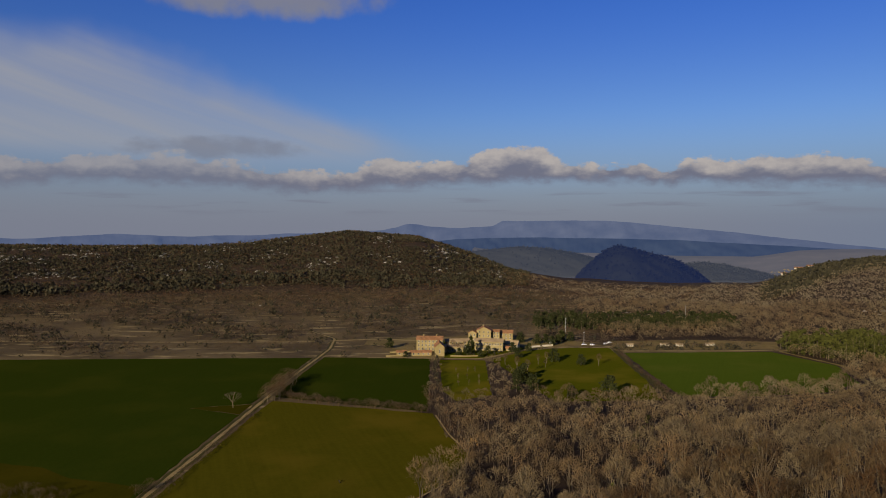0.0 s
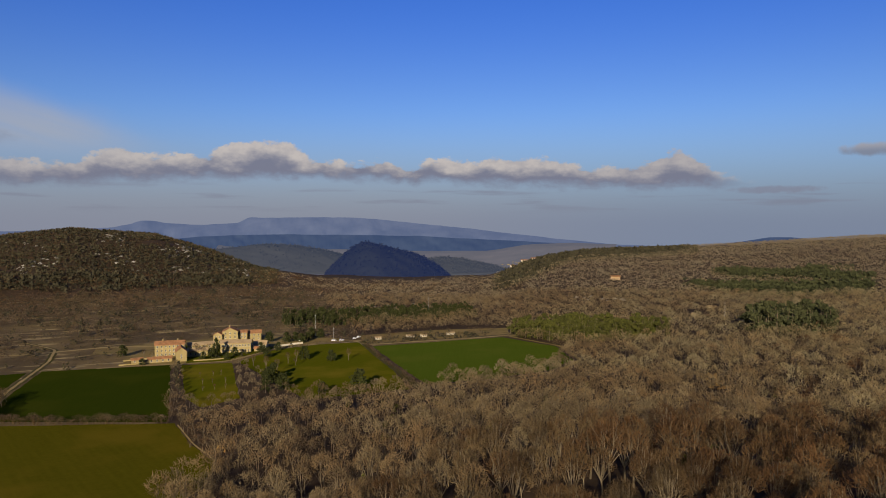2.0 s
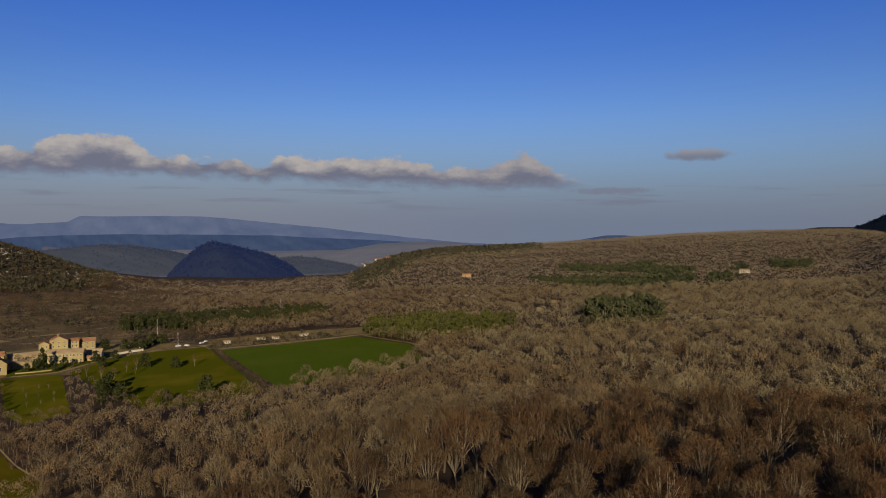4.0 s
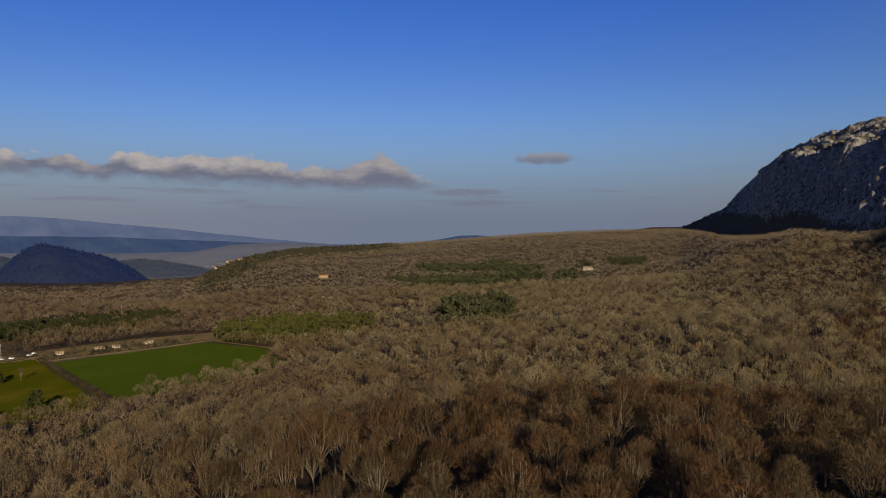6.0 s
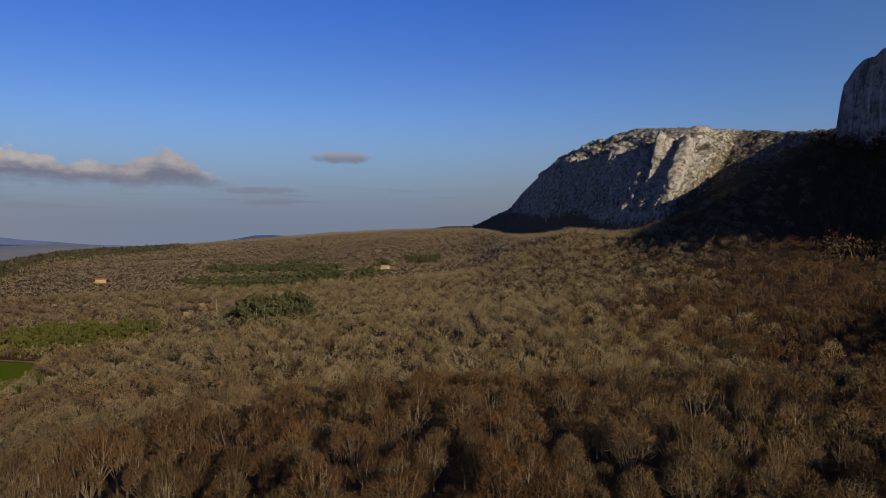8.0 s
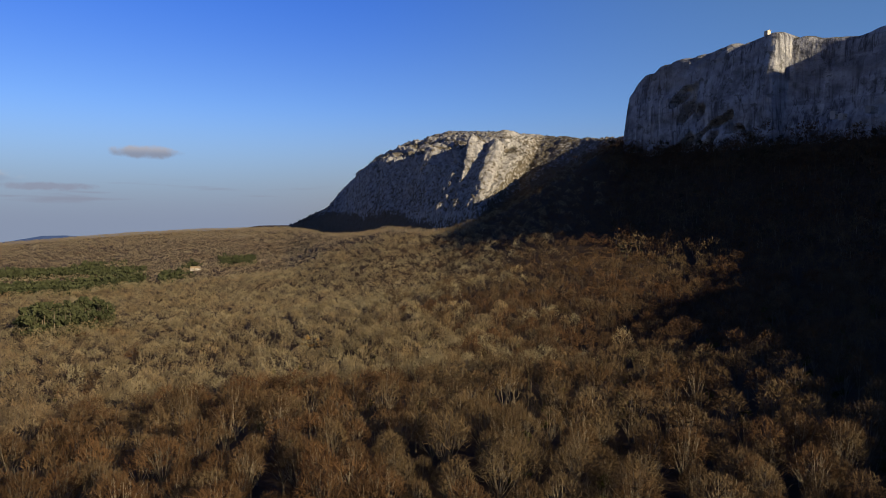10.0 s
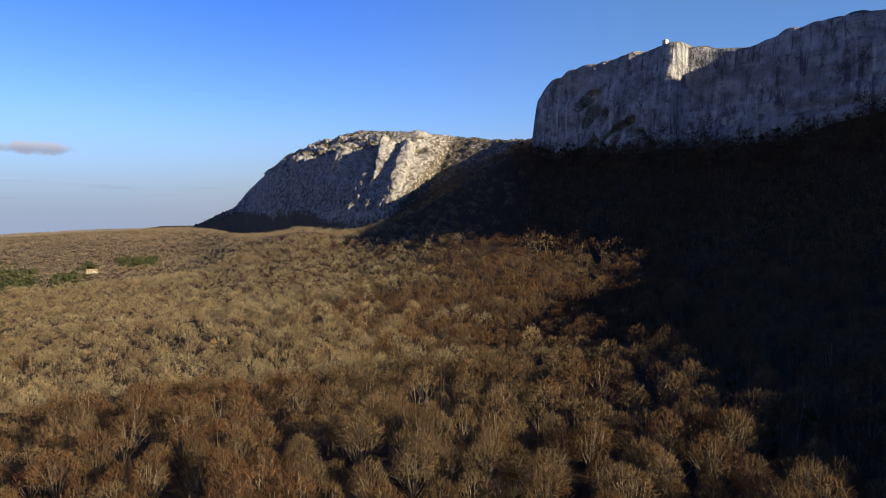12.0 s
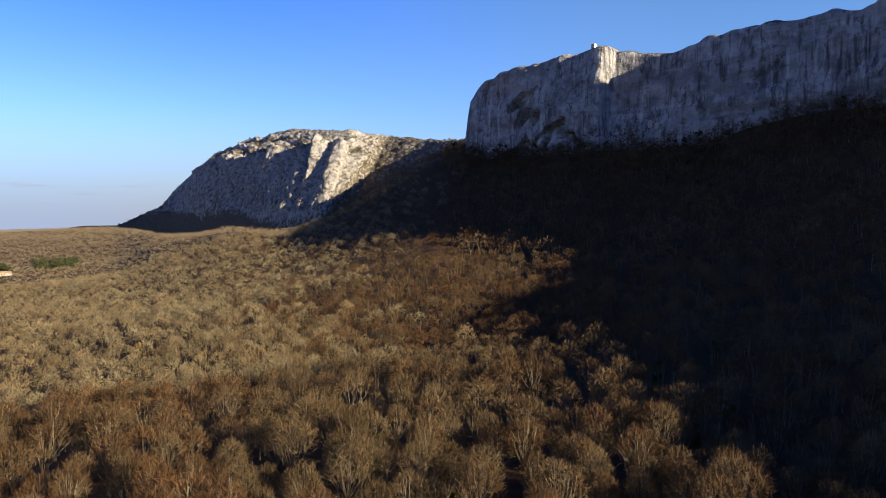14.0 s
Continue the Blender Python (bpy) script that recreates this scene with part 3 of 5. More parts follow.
drape("yard_lawn", [(0.5, 559.5), (29, 557), (49, 577), (70, 600), (60, 640), (0.5, 640)], M_MEADOW, "lawn and gravel between the stone buildings", 0.08)
drape("yard_grass", [(-70, 622), (-44, 621), (0, 641), (60, 641), (72, 602), (112, 617), (140, 616), (128, 634), (80, 664), (20, 670), (-70, 650)], M_STRAW, "dry golden grass behind the stone buildings", 0.08)
drape("grass_bank", [(-112, 412), (-145, 403), (-113, 389)], M_ROUGH, "grass bank round the lone tree", 0.1)
drape("field_corner", [(-300, 318), (-211, 310), (-195, 308), (-174, 302), (-155, 289), (-137, 284), (-121, 279), (-120, 250), (-300, 250)], M_ROUGH, "rough olive grass at the corner of the wheat field", 0.1)
drape("hamlet_grass", [(150, 594), (285, 596), (300, 632), (230, 645), (150, 640)], M_STRAW, "dry golden grass round the roadside huts", 0.08)
ribbon("field_margin", [(296, 590), (279, 586), (296, 520), (277, 455), (240, 426), (182, 414), (146, 418)], 3.4, M_STRAW, "dry grass margin of the wheat field", 0.1, "verge")
ribbon("verge", TRACK, 5.2, M_VERGE, "rough grass verge along the gravel track", 0.12, "verge")
ribbon("track", TRACK, 2.0, M_TRACK, "pale gravel farm track", 0.17)
ribbon("drive", DRIVE, 3.2, M_TRACK, "pale gravel drive before the stone buildings", 0.15)
ribbon("field_path", [(-4, 386), (3, 348), (12, 318), (8, 290), (-12, 262)], 0.8, M_TRACK, "narrow pale path along the edge of the wood", 0.12, "path")
ribbon("road", ROAD, 4.5, M_TRACK, "pale country road along the wheat field", 0.15, "road")
ribbon("lane", LANE, 6.0, M_VERGE, "overgrown lane between two meadows", 0.15)
ribbon("back_road", BACK_ROAD, 4.5, M_TRACK, "pale gravel road on the plain", 0.15, "road")


# ---- the range: cliffs and rock massif ----
def spline(table, u):
    t = np.linspace(0, 1, len(table))
    return np.stack([np.interp(u, t, table[:, k]) for k in range(table.shape[1])], -1)


def smooth_rows(a, times):
    for _ in range(times):
        a[1:-1] = (a[:-2] + 2 * a[1:-1] + a[2:]) / 4
    return a


def ridged(x, y, seed, octaves=4):
    out, amp, tot, f = 0 * x, 1.0, 0.0, 1.0
    for k in range(octaves):
        out, tot = out + amp * (1 - np.abs(fbm(x * f, y * f, seed + k, 2)) * 1.6), tot + amp
        amp, f = amp * 0.5, f * 2.0
    return out / tot


def make_cliff():
    n = 760
    lines = smooth_rows(spline(RIDGE, np.linspace(0, 1, n) ** 0.6), 6)
    soft = np.gradient(smooth_rows(lines[:, :2].copy(), 900), axis=0)
    soft /= np.linalg.norm(soft, axis=1)[:, None]
    out = np.stack([-soft[:, 1], soft[:, 0]], 1)  # towards the plain
    along = np.concatenate([[0], np.cumsum(np.hypot(*np.diff(lines[:, :2], axis=0).T))])
    v = np.linspace(0, 1, 84)
    u2, v2 = np.meshgrid(along, v, indexing="ij")
    foot, top = lines[:, 2][:, None] - 45, lines[:, 3][:, None]
    wall = np.clip(v2 / 0.72, 0, 1)
    back = np.clip((v2 - 0.72) / 0.28, 0, 1)
    z = foot + (top - foot) * (0.96 * wall + 0.04 * np.minimum(back * 5, 1) ** 0.6)
    depth = -16 * wall ** 1.5 - 26 * np.minimum(back * 4, 1) - 420 * np.maximum(back - 0.22, 0) / 0.78
    z = z - 40 * np.maximum(back - 0.3, 0) / 0.7
    bulge = sstep(-20, 30, u2 - along[np.argmin(np.hypot(lines[:, 0] - 868, lines[:, 1] + 145))])
    rib = (fbm(u2 / 30, wall * (1.4 + 3 * bulge), 21, 5) * 2.2 + ridged(u2 / 70, wall * (0.9 + 2.2 * bulge), 31) * (3.0 + 5.0 * bulge)) * (0.35 + 0.65 * np.sin(np.pi * np.clip(wall, 0.06, 0.94))) * (1 - np.minimum(back * 3, 1) * 0.8)
    ledge = fbm(u2 / 160, wall * 22 + 0.004 * u2, 41, 3) * 2.2 + fbm(u2 / 45, wall * 9, 42, 4) * 2.6 * bulge
    ledge = ledge - sstep(0.09, 0.0, np.abs(fbm(u2 / 44 + wall * 1.6, wall * 2.4, 33, 4))) * (3.0 + 15.0 * bulge) * np.sin(np.pi * np.clip(wall, 0.05, 0.95))
    # the right-hand side of the summit's buttress
    pilon = along[np.argmin(np.hypot(lines[:, 0] - 868, lines[:, 1] + 145))]
    notch = sstep(4, -5, u2 - pilon) * sstep(-150, -30, u2 - pilon) * sstep(0.0, 0.62, wall)
    end = sstep(0, 70, along[-1] - u2)
    depth = depth + (rib + ledge) * (0.15 + 0.85 * end) - 24 * notch
    # overhanging roof band and a ramp of broken rock
    depth = depth - 5 * sstep(0.06, 0.0, np.abs(wall - 0.52 - 0.0006 * (u2 - pilon))) * sstep(-60, -140, u2 - pilon)
    z = z + fbm(u2 / 22, 0 * u2, 51, 4) * 4.0 * sstep(0.5, 0.8, v2) + fbm(u2 / 7, v2 * 12, 52, 2) * (1.2 + 1.4 * sstep(0.66, 0.74, v2))
    p = np.empty((*u2.shape, 3))
    p[..., 0] = lines[:, 0][:, None] + out[:, 0][:, None] * depth
    p[..., 1] = lines[:, 1][:, None] + out[:, 1][:, None] * depth
    p[..., 2] = z
    me = mesh_of("cliff", p.reshape(-1, 3), grid_faces(*u2.shape), [M_CLIFF], smooth=False)
    tagged(new("cliff", me), "sheer grey limestone cliff with dark water streaks", "cliff", kind="structure")


# the mountain in bearings and angles from the plateau: skyline, head of its wall
SKY_AZ = [61.5, 65.3, 66.5, 67.5, 68.8, 70.3, 71.6, 73.2, 74.6, 75.6, 78.4, 79.6, 81.5, 83.4, 86.5, 88.7, 92.2]
SKY_EL = [-0.75, 1.05, 2.3, 3.6, 4.8, 5.6, 6.2, 6.8, 7.2, 7.35, 7.15, 7.2, 7.1, 6.9, 6.65, 6.7, 6.5]
WALL_AZ = [61.4, 65.2, 66.6, 68.4, 70.5, 72.5, 74.2, 76.0, 77.6, 79.3]
WALL_EL = [-0.80, 0.9, 2.1, 4.2, 4.9, 5.2, 5.5, 6.0, 6.2, 5.75]
MASSIF_TURNS = np.array([[61.5, 61.4, 61.3, 61.2], [65.3, 65.2, 65.0, 64.8], [67.2, 66.6, 66.2, 65.8], [69.5, 68.4, 67.8, 67.2], [72.0, 70.5, 69.5, 69.0], [75.5, 73.5, 71.7, 71.2],
                         [78.0, 76.5, 74.6, 74.1], [79.8, 79.3, 77.3, 77.0], [83.0, 81.5, 78.8, 78.3], [86.5, 84.5, 80.8, 80.0], [89.6, 88.0, 84.5, 83.5], [92.2, 91.2, 88.5, 87.5]])
CREST_DIST = [3000, 2880, 2800, 2720, 2650, 2600, 2450, 2360, 2400, 2150, 1500, 1100]
WALL_DIST = [2960, 2840, 2700, 2520, 2335, 2150, 2000, 1925]
FOOT_DIST = [2900, 2680, 2560, 2380, 2200, 2010, 1830, 1680, 1660, 1590, 1330, 1030]
FOOT_HIGH = [20, 0, -20, -25, -25, -25, -20, 10, 60, 95, 140, 195]


def seen_at(az, el, dist):
    a = np.radians(az)
    return np.stack([dist * np.sin(a), dist * np.cos(a), EYE_Z + dist * np.tan(np.radians(el))], -1)


def massif_lines():
    """Foot, base of the wall, head of the wall and crest, each a row of places."""
    t = MASSIF_TURNS
    crest = seen_at(t[:, 0], np.interp(t[:, 0], SKY_AZ, SKY_EL), np.array(CREST_DIST, float))
    foot = seen_at(t[:, 3], 0 * t[:, 3], np.array(FOOT_DIST, float))
    foot[:, 2] = FOOT_HIGH
    base, head = foot * 0.78 + crest * 0.22, foot * 0.40 + crest * 0.60
    head[8:, 2] += 8
    k = len(WALL_DIST)
    head[:k] = seen_at(t[:k, 1], np.interp(t[:k, 1], WALL_AZ, WALL_EL), np.array(WALL_DIST, float))
    base[:k] = seen_at(t[:k, 2], np.array([-0.85, 0.5, 0.5, 0.45, 0.4, 0.4, 0.35, 0.25]), np.array(FOOT_DIST[:k]) + 62.0)
    return foot, base, head, crest


MASSIF_FOOT = massif_lines()[0]


def make_massif():
    n, m = 660, 190
    u = np.linspace(0, 1, n)
    foot, base, head, crest = (smooth_rows(spline(q, u), 30) for q in massif_lines())
    knots = np.array([0.0, 0.12, 0.56, 0.92, 1.0])
    back = crest + np.array([500, -180, -160])
    v = np.linspace(0, 1, m)
    p = np.stack([np.stack([np.interp(v, knots, [q[i, k] for q in (foot, base, head, crest, back)]) for k in range(3)], -1) for i in range(n)])
    for _ in range(20):
        p[:, 1:-1] = (p[:, :-2] + 2 * p[:, 1:-1] + p[:, 2:]) / 4
    # a rounded brow between the head of the wall and the crest
    u2, v2 = np.meshgrid(u, v, indexing="ij")
    k2 = u2 * 11
    corner = 7.2 + 0.5 * (v2 - 0.34) / 0.4  # the spur at which the wall turns into a scrub slope
    wall_side = sstep(corner + 0.35, corner - 0.35, k2) * sstep(0.6, 1.6, k2)
    brow = np.clip((v2 - 0.56) / 0.36, 0, 1)
    p[..., 2] += 9 * np.sin(np.pi * brow) * wall_side
    across, up = np.gradient(p, axis=0), np.gradient(p, axis=1)
    out = np.cross(up, across)
    out /= np.linalg.norm(out, axis=-1)[..., None] + 1e-9
    out *= np.where(out[..., 2:3] < 0, -1, 1)
    s = np.cumsum(np.linalg.norm(across, axis=-1), axis=0)[:, 92][:, None] + 0 * v2
    w = np.cumsum(np.linalg.norm(up, axis=-1), axis=1)
    frac = np.clip((v2 - 0.12) / 0.44, 0, 1)
    face = sstep(0.10, 0.17, v2) * sstep(0.66, 0.55, v2) * wall_side * (0.45 + 0.55 * sstep(2.0, 4.0, k2))
    dome = sstep(0.50, 0.60, v2) * sstep(1.0, 0.92, v2) * wall_side * (1 - 0.55 * sstep(0.74, 0.90, v2)) * (0.3 + 0.7 * sstep(2.5, 4.5, k2))
    slope = 1 - wall_side
    warp = fbm(s / 120, w / 120, 60, 3)
    pillars = np.abs(fbm(s / 34 + 0.7 * warp, w / 190 + 0.5 * warp, 61, 2)) ** 0.8
    ribs = np.abs(fbm(s / 13 + warp, w / 60, 62, 3))
    lumps = np.abs(fbm(s / 24 + warp, w / 24 + warp, 63, 3))
    knobs = np.abs(fbm(s / 10, w / 9 + warp, 64, 3))
    grain = fbm(s / 4.2, w / 4.4, 65, 3)
    push = face * (pillars * (10 + 32 * frac ** 1.2) * (0.75 + 0.6 * sstep(4.0, 6.0, k2)) + ribs * 7 + lumps * 8 + knobs * 4 + grain * 1.4 - 13 * frac - 3)
    push = push + dome * (lumps * 15 + knobs * 3.5 + grain * 0.9 - 7)
    push = push + slope * sstep(0.04, 0.2, v2) * (lumps * 8 + knobs * 3.5 + grain * 0.9 - 4) * sstep(1.0, 0.94, v2)
    # terraces along the brow, and the spur's own crest of bare rock
    push = push + dome * 5 * np.sin(w / 24 + 3 * warp)
    spur = np.exp(-((k2 - corner) / 0.22) ** 2) * sstep(0.14, 0.24, v2) * sstep(0.80, 0.62, v2)
    push = push + spur * (9 * pillars + 9 * lumps + 6 * knobs - 3)
    p = p + out * push[..., None]
    # how far up the slope wood and scrub climb
    wood = np.interp(k2, [0, 1, 2, 5, 7, 7.6, 8, 9, 10, 11], [0.6, 0.16, 0.13, 0.12, 0.10, 0.16, 0.26, 0.50, 0.85, 1.0])
    wood = sstep(0.05, -0.05, v2 - wood + 0.04 * fbm(s / 60, w / 60, 95, 3))
    cover = np.maximum(wood, 0.42 * slope * (1 - 0.6 * spur) + 0.22 * face * (1 - frac) + 0.42 * dome * sstep(0.2, -0.4, np.sin(w / 24 + 3 * warp)))
    me = mesh_of("rock_massif", p.reshape(-1, 3), grid_faces(n, m)[:, ::-1], [M_ROCK], smooth=False)
    layer = me.attributes.new("cover", "FLOAT", "POINT")
    layer.data.foreach_set("value", cover.ravel().astype(np.float32))
    tagged(new("rock_massif", me), "bare pale limestone mountain with ribs and scrub", "mountain", kind="structure")
    g = np.random.default_rng(96)
    pick = g.uniform(0, 1, u2.shape)
    front_side = v2 < 0.93
    return p[front_side & (wood > 0.5) & (pick < 0.10) & (k2 > 0.5)], p[front_side & (wood < 0.5) & (pick < 0.007 + 0.014 * (cover > 0.15))]


make_cliff()
MASSIF_WOOD, MASSIF_SCRUB = make_massif()


# ---- distance ----
def far_range(name, mat, label, az, el, dist, thick, rough, seed):
    """A far ridge along a bearing, from its skyline's angles."""
    a = np.linspace(az[0], az[-1], 700)
    e = np.interp(a, az, el)
    e = np.convolve(np.pad(e, 2, mode="edge"), np.ones(5) / 5, "valid") + rough * fbm(a * 1.3, 0 * a, seed, 5)
    v = np.linspace(0, 1, 16)
    a2, v2 = np.meshgrid(a, v, indexing="ij")
    r = dist - thick * (1 - v2) + fbm(a2 * 1.1, v2 * 4, seed + 3, 4) * thick * 0.10
    top = EYE_Z + dist * np.tan(np.radians(e))
    low = -130.0
    z = low + (top[:, None] - low) * v2 ** 0.9 + fbm(a2 * 1.7, v2 * 5, seed + 9, 4) * 10 * np.sin(np.pi * v2)
    p = np.stack([r * np.sin(np.radians(a2)), r * np.cos(np.radians(a2)), z], -1)
    me = mesh_of(name, p.reshape(-1, 3), grid_faces(*a2.shape), [mat], smooth=True)
    tagged(new(name, me), label, "mountains", kind="structure")


# ridges emit blue in place of haze; the low one's shade is painted too
far_range("backdrop_ridge", M_FAR, "far mountain ridge with a flat top, painted haze blue", [-48, -36, -31, -25, -20, -12, -5, -3.6, -3.0, -2.2, -1.2, 0.5, 2.5, 4.2, 4.6, 5.4, 10, 13.6, 15, 17.5, 21, 25, 28, 32.5, 36, 42, 46, 60],
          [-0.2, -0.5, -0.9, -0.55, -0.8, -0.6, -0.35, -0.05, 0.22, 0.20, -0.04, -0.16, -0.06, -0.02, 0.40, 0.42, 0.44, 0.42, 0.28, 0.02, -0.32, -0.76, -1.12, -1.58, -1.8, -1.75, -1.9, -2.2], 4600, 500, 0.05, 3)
far_range("backdrop_low_ridge", M_FARDARK, "dark blue ridge across the valley, shade and haze painted in", [-2, 1, 6, 12, 18, 24, 30, 36, 40], [-1.4, -1.05, -0.9, -0.95, -1.05, -1.35, -1.65, -1.95, -2.6], 4250, 260, 0.03, 13)
far_range("backdrop_hill", M_FARDARK, "small hill beyond the wooded plateau, painted haze blue", [38, 43, 45, 46.5, 49, 52, 60, 66], [-2.0, -1.45, -1.05, -1.05, -1.3, -1.25, -1.5, -1.6], 4000, 260, 0.02, 23)


def mound(name, label, x0, y0, rx, ry, top, low, turn, seed, mat, rough=5.0, skew=0.0):
    n = 100
    u, v = np.meshgrid(np.linspace(-1.25, 1.25, n), np.linspace(-1.25, 1.25, n), indexing="ij")
    d = np.hypot(u / np.where(u < 0, 1 - skew, 1 + skew), v)
    h = np.maximum(0, 1 - d ** 1.55 * 0.88) * (1 + 0.10 * fbm(u * 2.2, v * 2.2, seed, 3))
    z = low + (top - low) * h + fbm(u * 9, v * 9, seed + 1, 3) * rough * np.minimum(1, h * 4) - 14 * (d > 1.1)
    c, s = math.cos(turn), math.sin(turn)
    p = np.stack([x0 + c * u * rx - s * v * ry, y0 + s * u * rx + c * v * ry, z], -1)
    me = mesh_of(name, p.reshape(-1, 3), grid_faces(n, n)[:, ::-1], [mat], smooth=True)
    tagged(new(name, me), label, "hill", kind="structure")
    return x0, y0, rx, ry, top, low, turn, seed


# hills and valley emit blue for haze; the cone hill's cloud shade is painted
mound("wooded_hill", "dark wooded cone hill, blue haze and shade painted in", 626, 2525, 215, 300, 34, -86, 0.0, 7, M_BLUEHILL, 5.0, 0.42)
mound("valley_ridge", "low wooded ridge behind the rocky hill, haze painted in", 330, 3050, 480, 300, 20, -90, 0.0, 9, M_GREYHILL)
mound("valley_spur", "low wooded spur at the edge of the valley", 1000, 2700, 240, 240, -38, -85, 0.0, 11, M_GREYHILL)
drape("valley_plain", [(300, 2300), (1000, 2150), (1500, 2300), (2300, 3400), (2000, 3950), (1000, 4250), (200, 4350), (100, 3000)], M_VALLEY, "pale fields of the far valley, haze painted in", lambda x, y: 1.0 + 50 * sstep(3250, 3950, np.hypot(x, y)), 60.0)


# ---- trees ----
def bare_tree(seed, limbs, segs, twigs, twig_width, high=15.0, wide=5.2, sides=3, forks=0):
    """Trunk with limbs, and a crown of fine twigs. Returns two pairs of points and triangles."""
    g = np.random.default_rng(seed)
    wv, wf, tv, tf = [], [], [], []

    def tube(pts, r0, r1):
        k, first = len(pts), len(wv)
        for i, p in enumerate(pts):
            r = r0 + (r1 - r0) * i / (k - 1)
            for s in range(sides):
                b = 2 * math.pi * s / sides
                wv.append((p[0] + r * math.cos(b), p[1] + r * math.sin(b), p[2]))
        for i in range(k - 1):
            for s in range(sides):
                c0, c1 = first + i * sides + s, first + i * sides + (s + 1) % sides
                wf.extend([(c0, c1, c1 + sides), (c0, c1 + sides, c0 + sides)])

    fork = high * g.uniform(0.26, 0.36)
    lean = g.normal(0, 0.25, 2)
    tube([np.array([0, 0, -0.6]), np.array([lean[0] * 0.5, lean[1] * 0.5, fork * 0.6]), np.array([lean[0], lean[1], fork])], 0.024 * high, 0.017 * high)
    paths = []
    for i in range(limbs):
        b = 2 * math.pi * (i + g.uniform(-0.3, 0.3)) / limbs * 2.4
        q = math.sqrt((i + 0.5) / limbs)
        end = np.array([wide * 0.86 * q * math.cos(b), wide * 0.86 * q * math.sin(b), high * (0.97 - 0.36 * q ** 2.2) * g.uniform(0.92, 1.0)])
        start = np.array([lean[0], lean[1], fork * g.uniform(0.75, 1.0)])
        bend = start + (end - start) * 0.45 + np.array([math.cos(b), math.sin(b), 0]) * wide * 0.22 * g.uniform(-0.2, 1.3) + g.normal(0, 0.05, 3) * wide
        pts = [(1 - t) ** 2 * start + 2 * t * (1 - t) * bend + t * t * end for t in np.linspace(0, 1, segs + 1)]
        tube(pts, 0.0085 * high, 0.0030 * high)
        paths.append((start, bend, end))
        for _ in range(forks):
            t = g.uniform(0.35, 0.75)
            p = (1 - t) ** 2 * start + 2 * t * (1 - t) * bend + t * t * end
            q = p + (end - p) * g.uniform(0.5, 0.9) + g.normal(0, 0.22, 3) * wide
            tube([p, p + (q - p) * 0.5 + g.normal(0, 0.04, 3) * wide, q], 0.0052 * high, 0.0016 * high)
    lobes = g.normal(0, 1, (7, 3))
    lobes /= np.linalg.norm(lobes, axis=1)[:, None]
    for i in range(twigs):
        u = g.normal(0, 1, 3)
        u /= np.linalg.norm(u)
        if u[2] < -0.12:
            u[2] = -u[2]
        bulge = 0.80 + 0.24 * max(0.0, float(np.max(lobes @ u))) ** 3
        reach = bulge * (1 - 0.34 * g.uniform(0, 1) ** 1.8)
        p = np.array([lean[0], lean[1], high * 0.58]) + u * np.array([wide, wide, high * 0.40]) * reach
        w = u * 0.75 + g.normal(0, 0.50, 3) + np.array([0, 0, 0.20])
        w /= np.linalg.norm(w)
        half = high * g.uniform(0.036, 0.066)
        side = np.cross(w, g.normal(0, 1, 3))
        side *= twig_width * g.uniform(0.6, 1.3) / (np.linalg.norm(side) + 1e-6) / 2
        k = len(tv)
        tv.extend([p - w * half - side, p - w * half + side, p + w * half])
        tf.append((k, k + 1, k + 2))
    return (np.array(wv), np.array(wf)), (np.array(tv), np.array(tf))


def leafy_tree(seed, leaves, size, high=12.0, wide=3.4, cone=0.0):
    """Evergreen: short trunk and a crown of many small leaf clumps; cone 1: pointed."""
    g = np.random.default_rng(seed)
    wv, wf = [], []
    for i, (z, r) in enumerate(((-0.5, 0.022 * high), (high * 0.5, 0.014 * high), (high * 0.92, 0.003 * high))):
        for s in range(4):
            wv.append((r * math.cos(1.57 * s), r * math.sin(1.57 * s), z))
    for i in range(2):
        for s in range(4):
            a, b = i * 4 + s, i * 4 + (s + 1) % 4
            wf.extend([(a, b, b + 4), (a, b + 4, a + 4)])
    puffs = [(g.uniform(0, 6.283), g.uniform(0, 1)) for _ in range(max(5, leaves // 14))]
    tv, tf = [], []
    for i in range(leaves):
        b, h = puffs[i % len(puffs)]
        r = wide * ((1 - cone) * math.sqrt(max(0.05, 1 - (1.9 * h - 0.85) ** 2)) + cone * (1.02 - h)) * 0.74
        c = np.array([r * math.cos(b), r * math.sin(b), high * (0.12 + 0.86 * h)]) + g.normal(0, 0.24, 3) * wide * np.array([1, 1, 0.8]) * (1 - 0.6 * cone * h)
        d1, d2 = g.normal(0, 1, 3), g.normal(0, 1, 3)
        d1 /= np.linalg.norm(d1)
        d2 = np.cross(d1, d2)
        d2 /= np.linalg.norm(d2)
        s = size * g.uniform(0.6, 1.3)
        k = len(tv)
        tv.extend([c - d1 * s, c + d1 * s * 0.6 + d2 * s * 0.8, c + d1 * s * 0.5 - d2 * s * 0.8])
        tf.append((k, k + 1, k + 2))
    return (np.array(wv), np.array(wf)), (np.array(tv), np.array(tf))


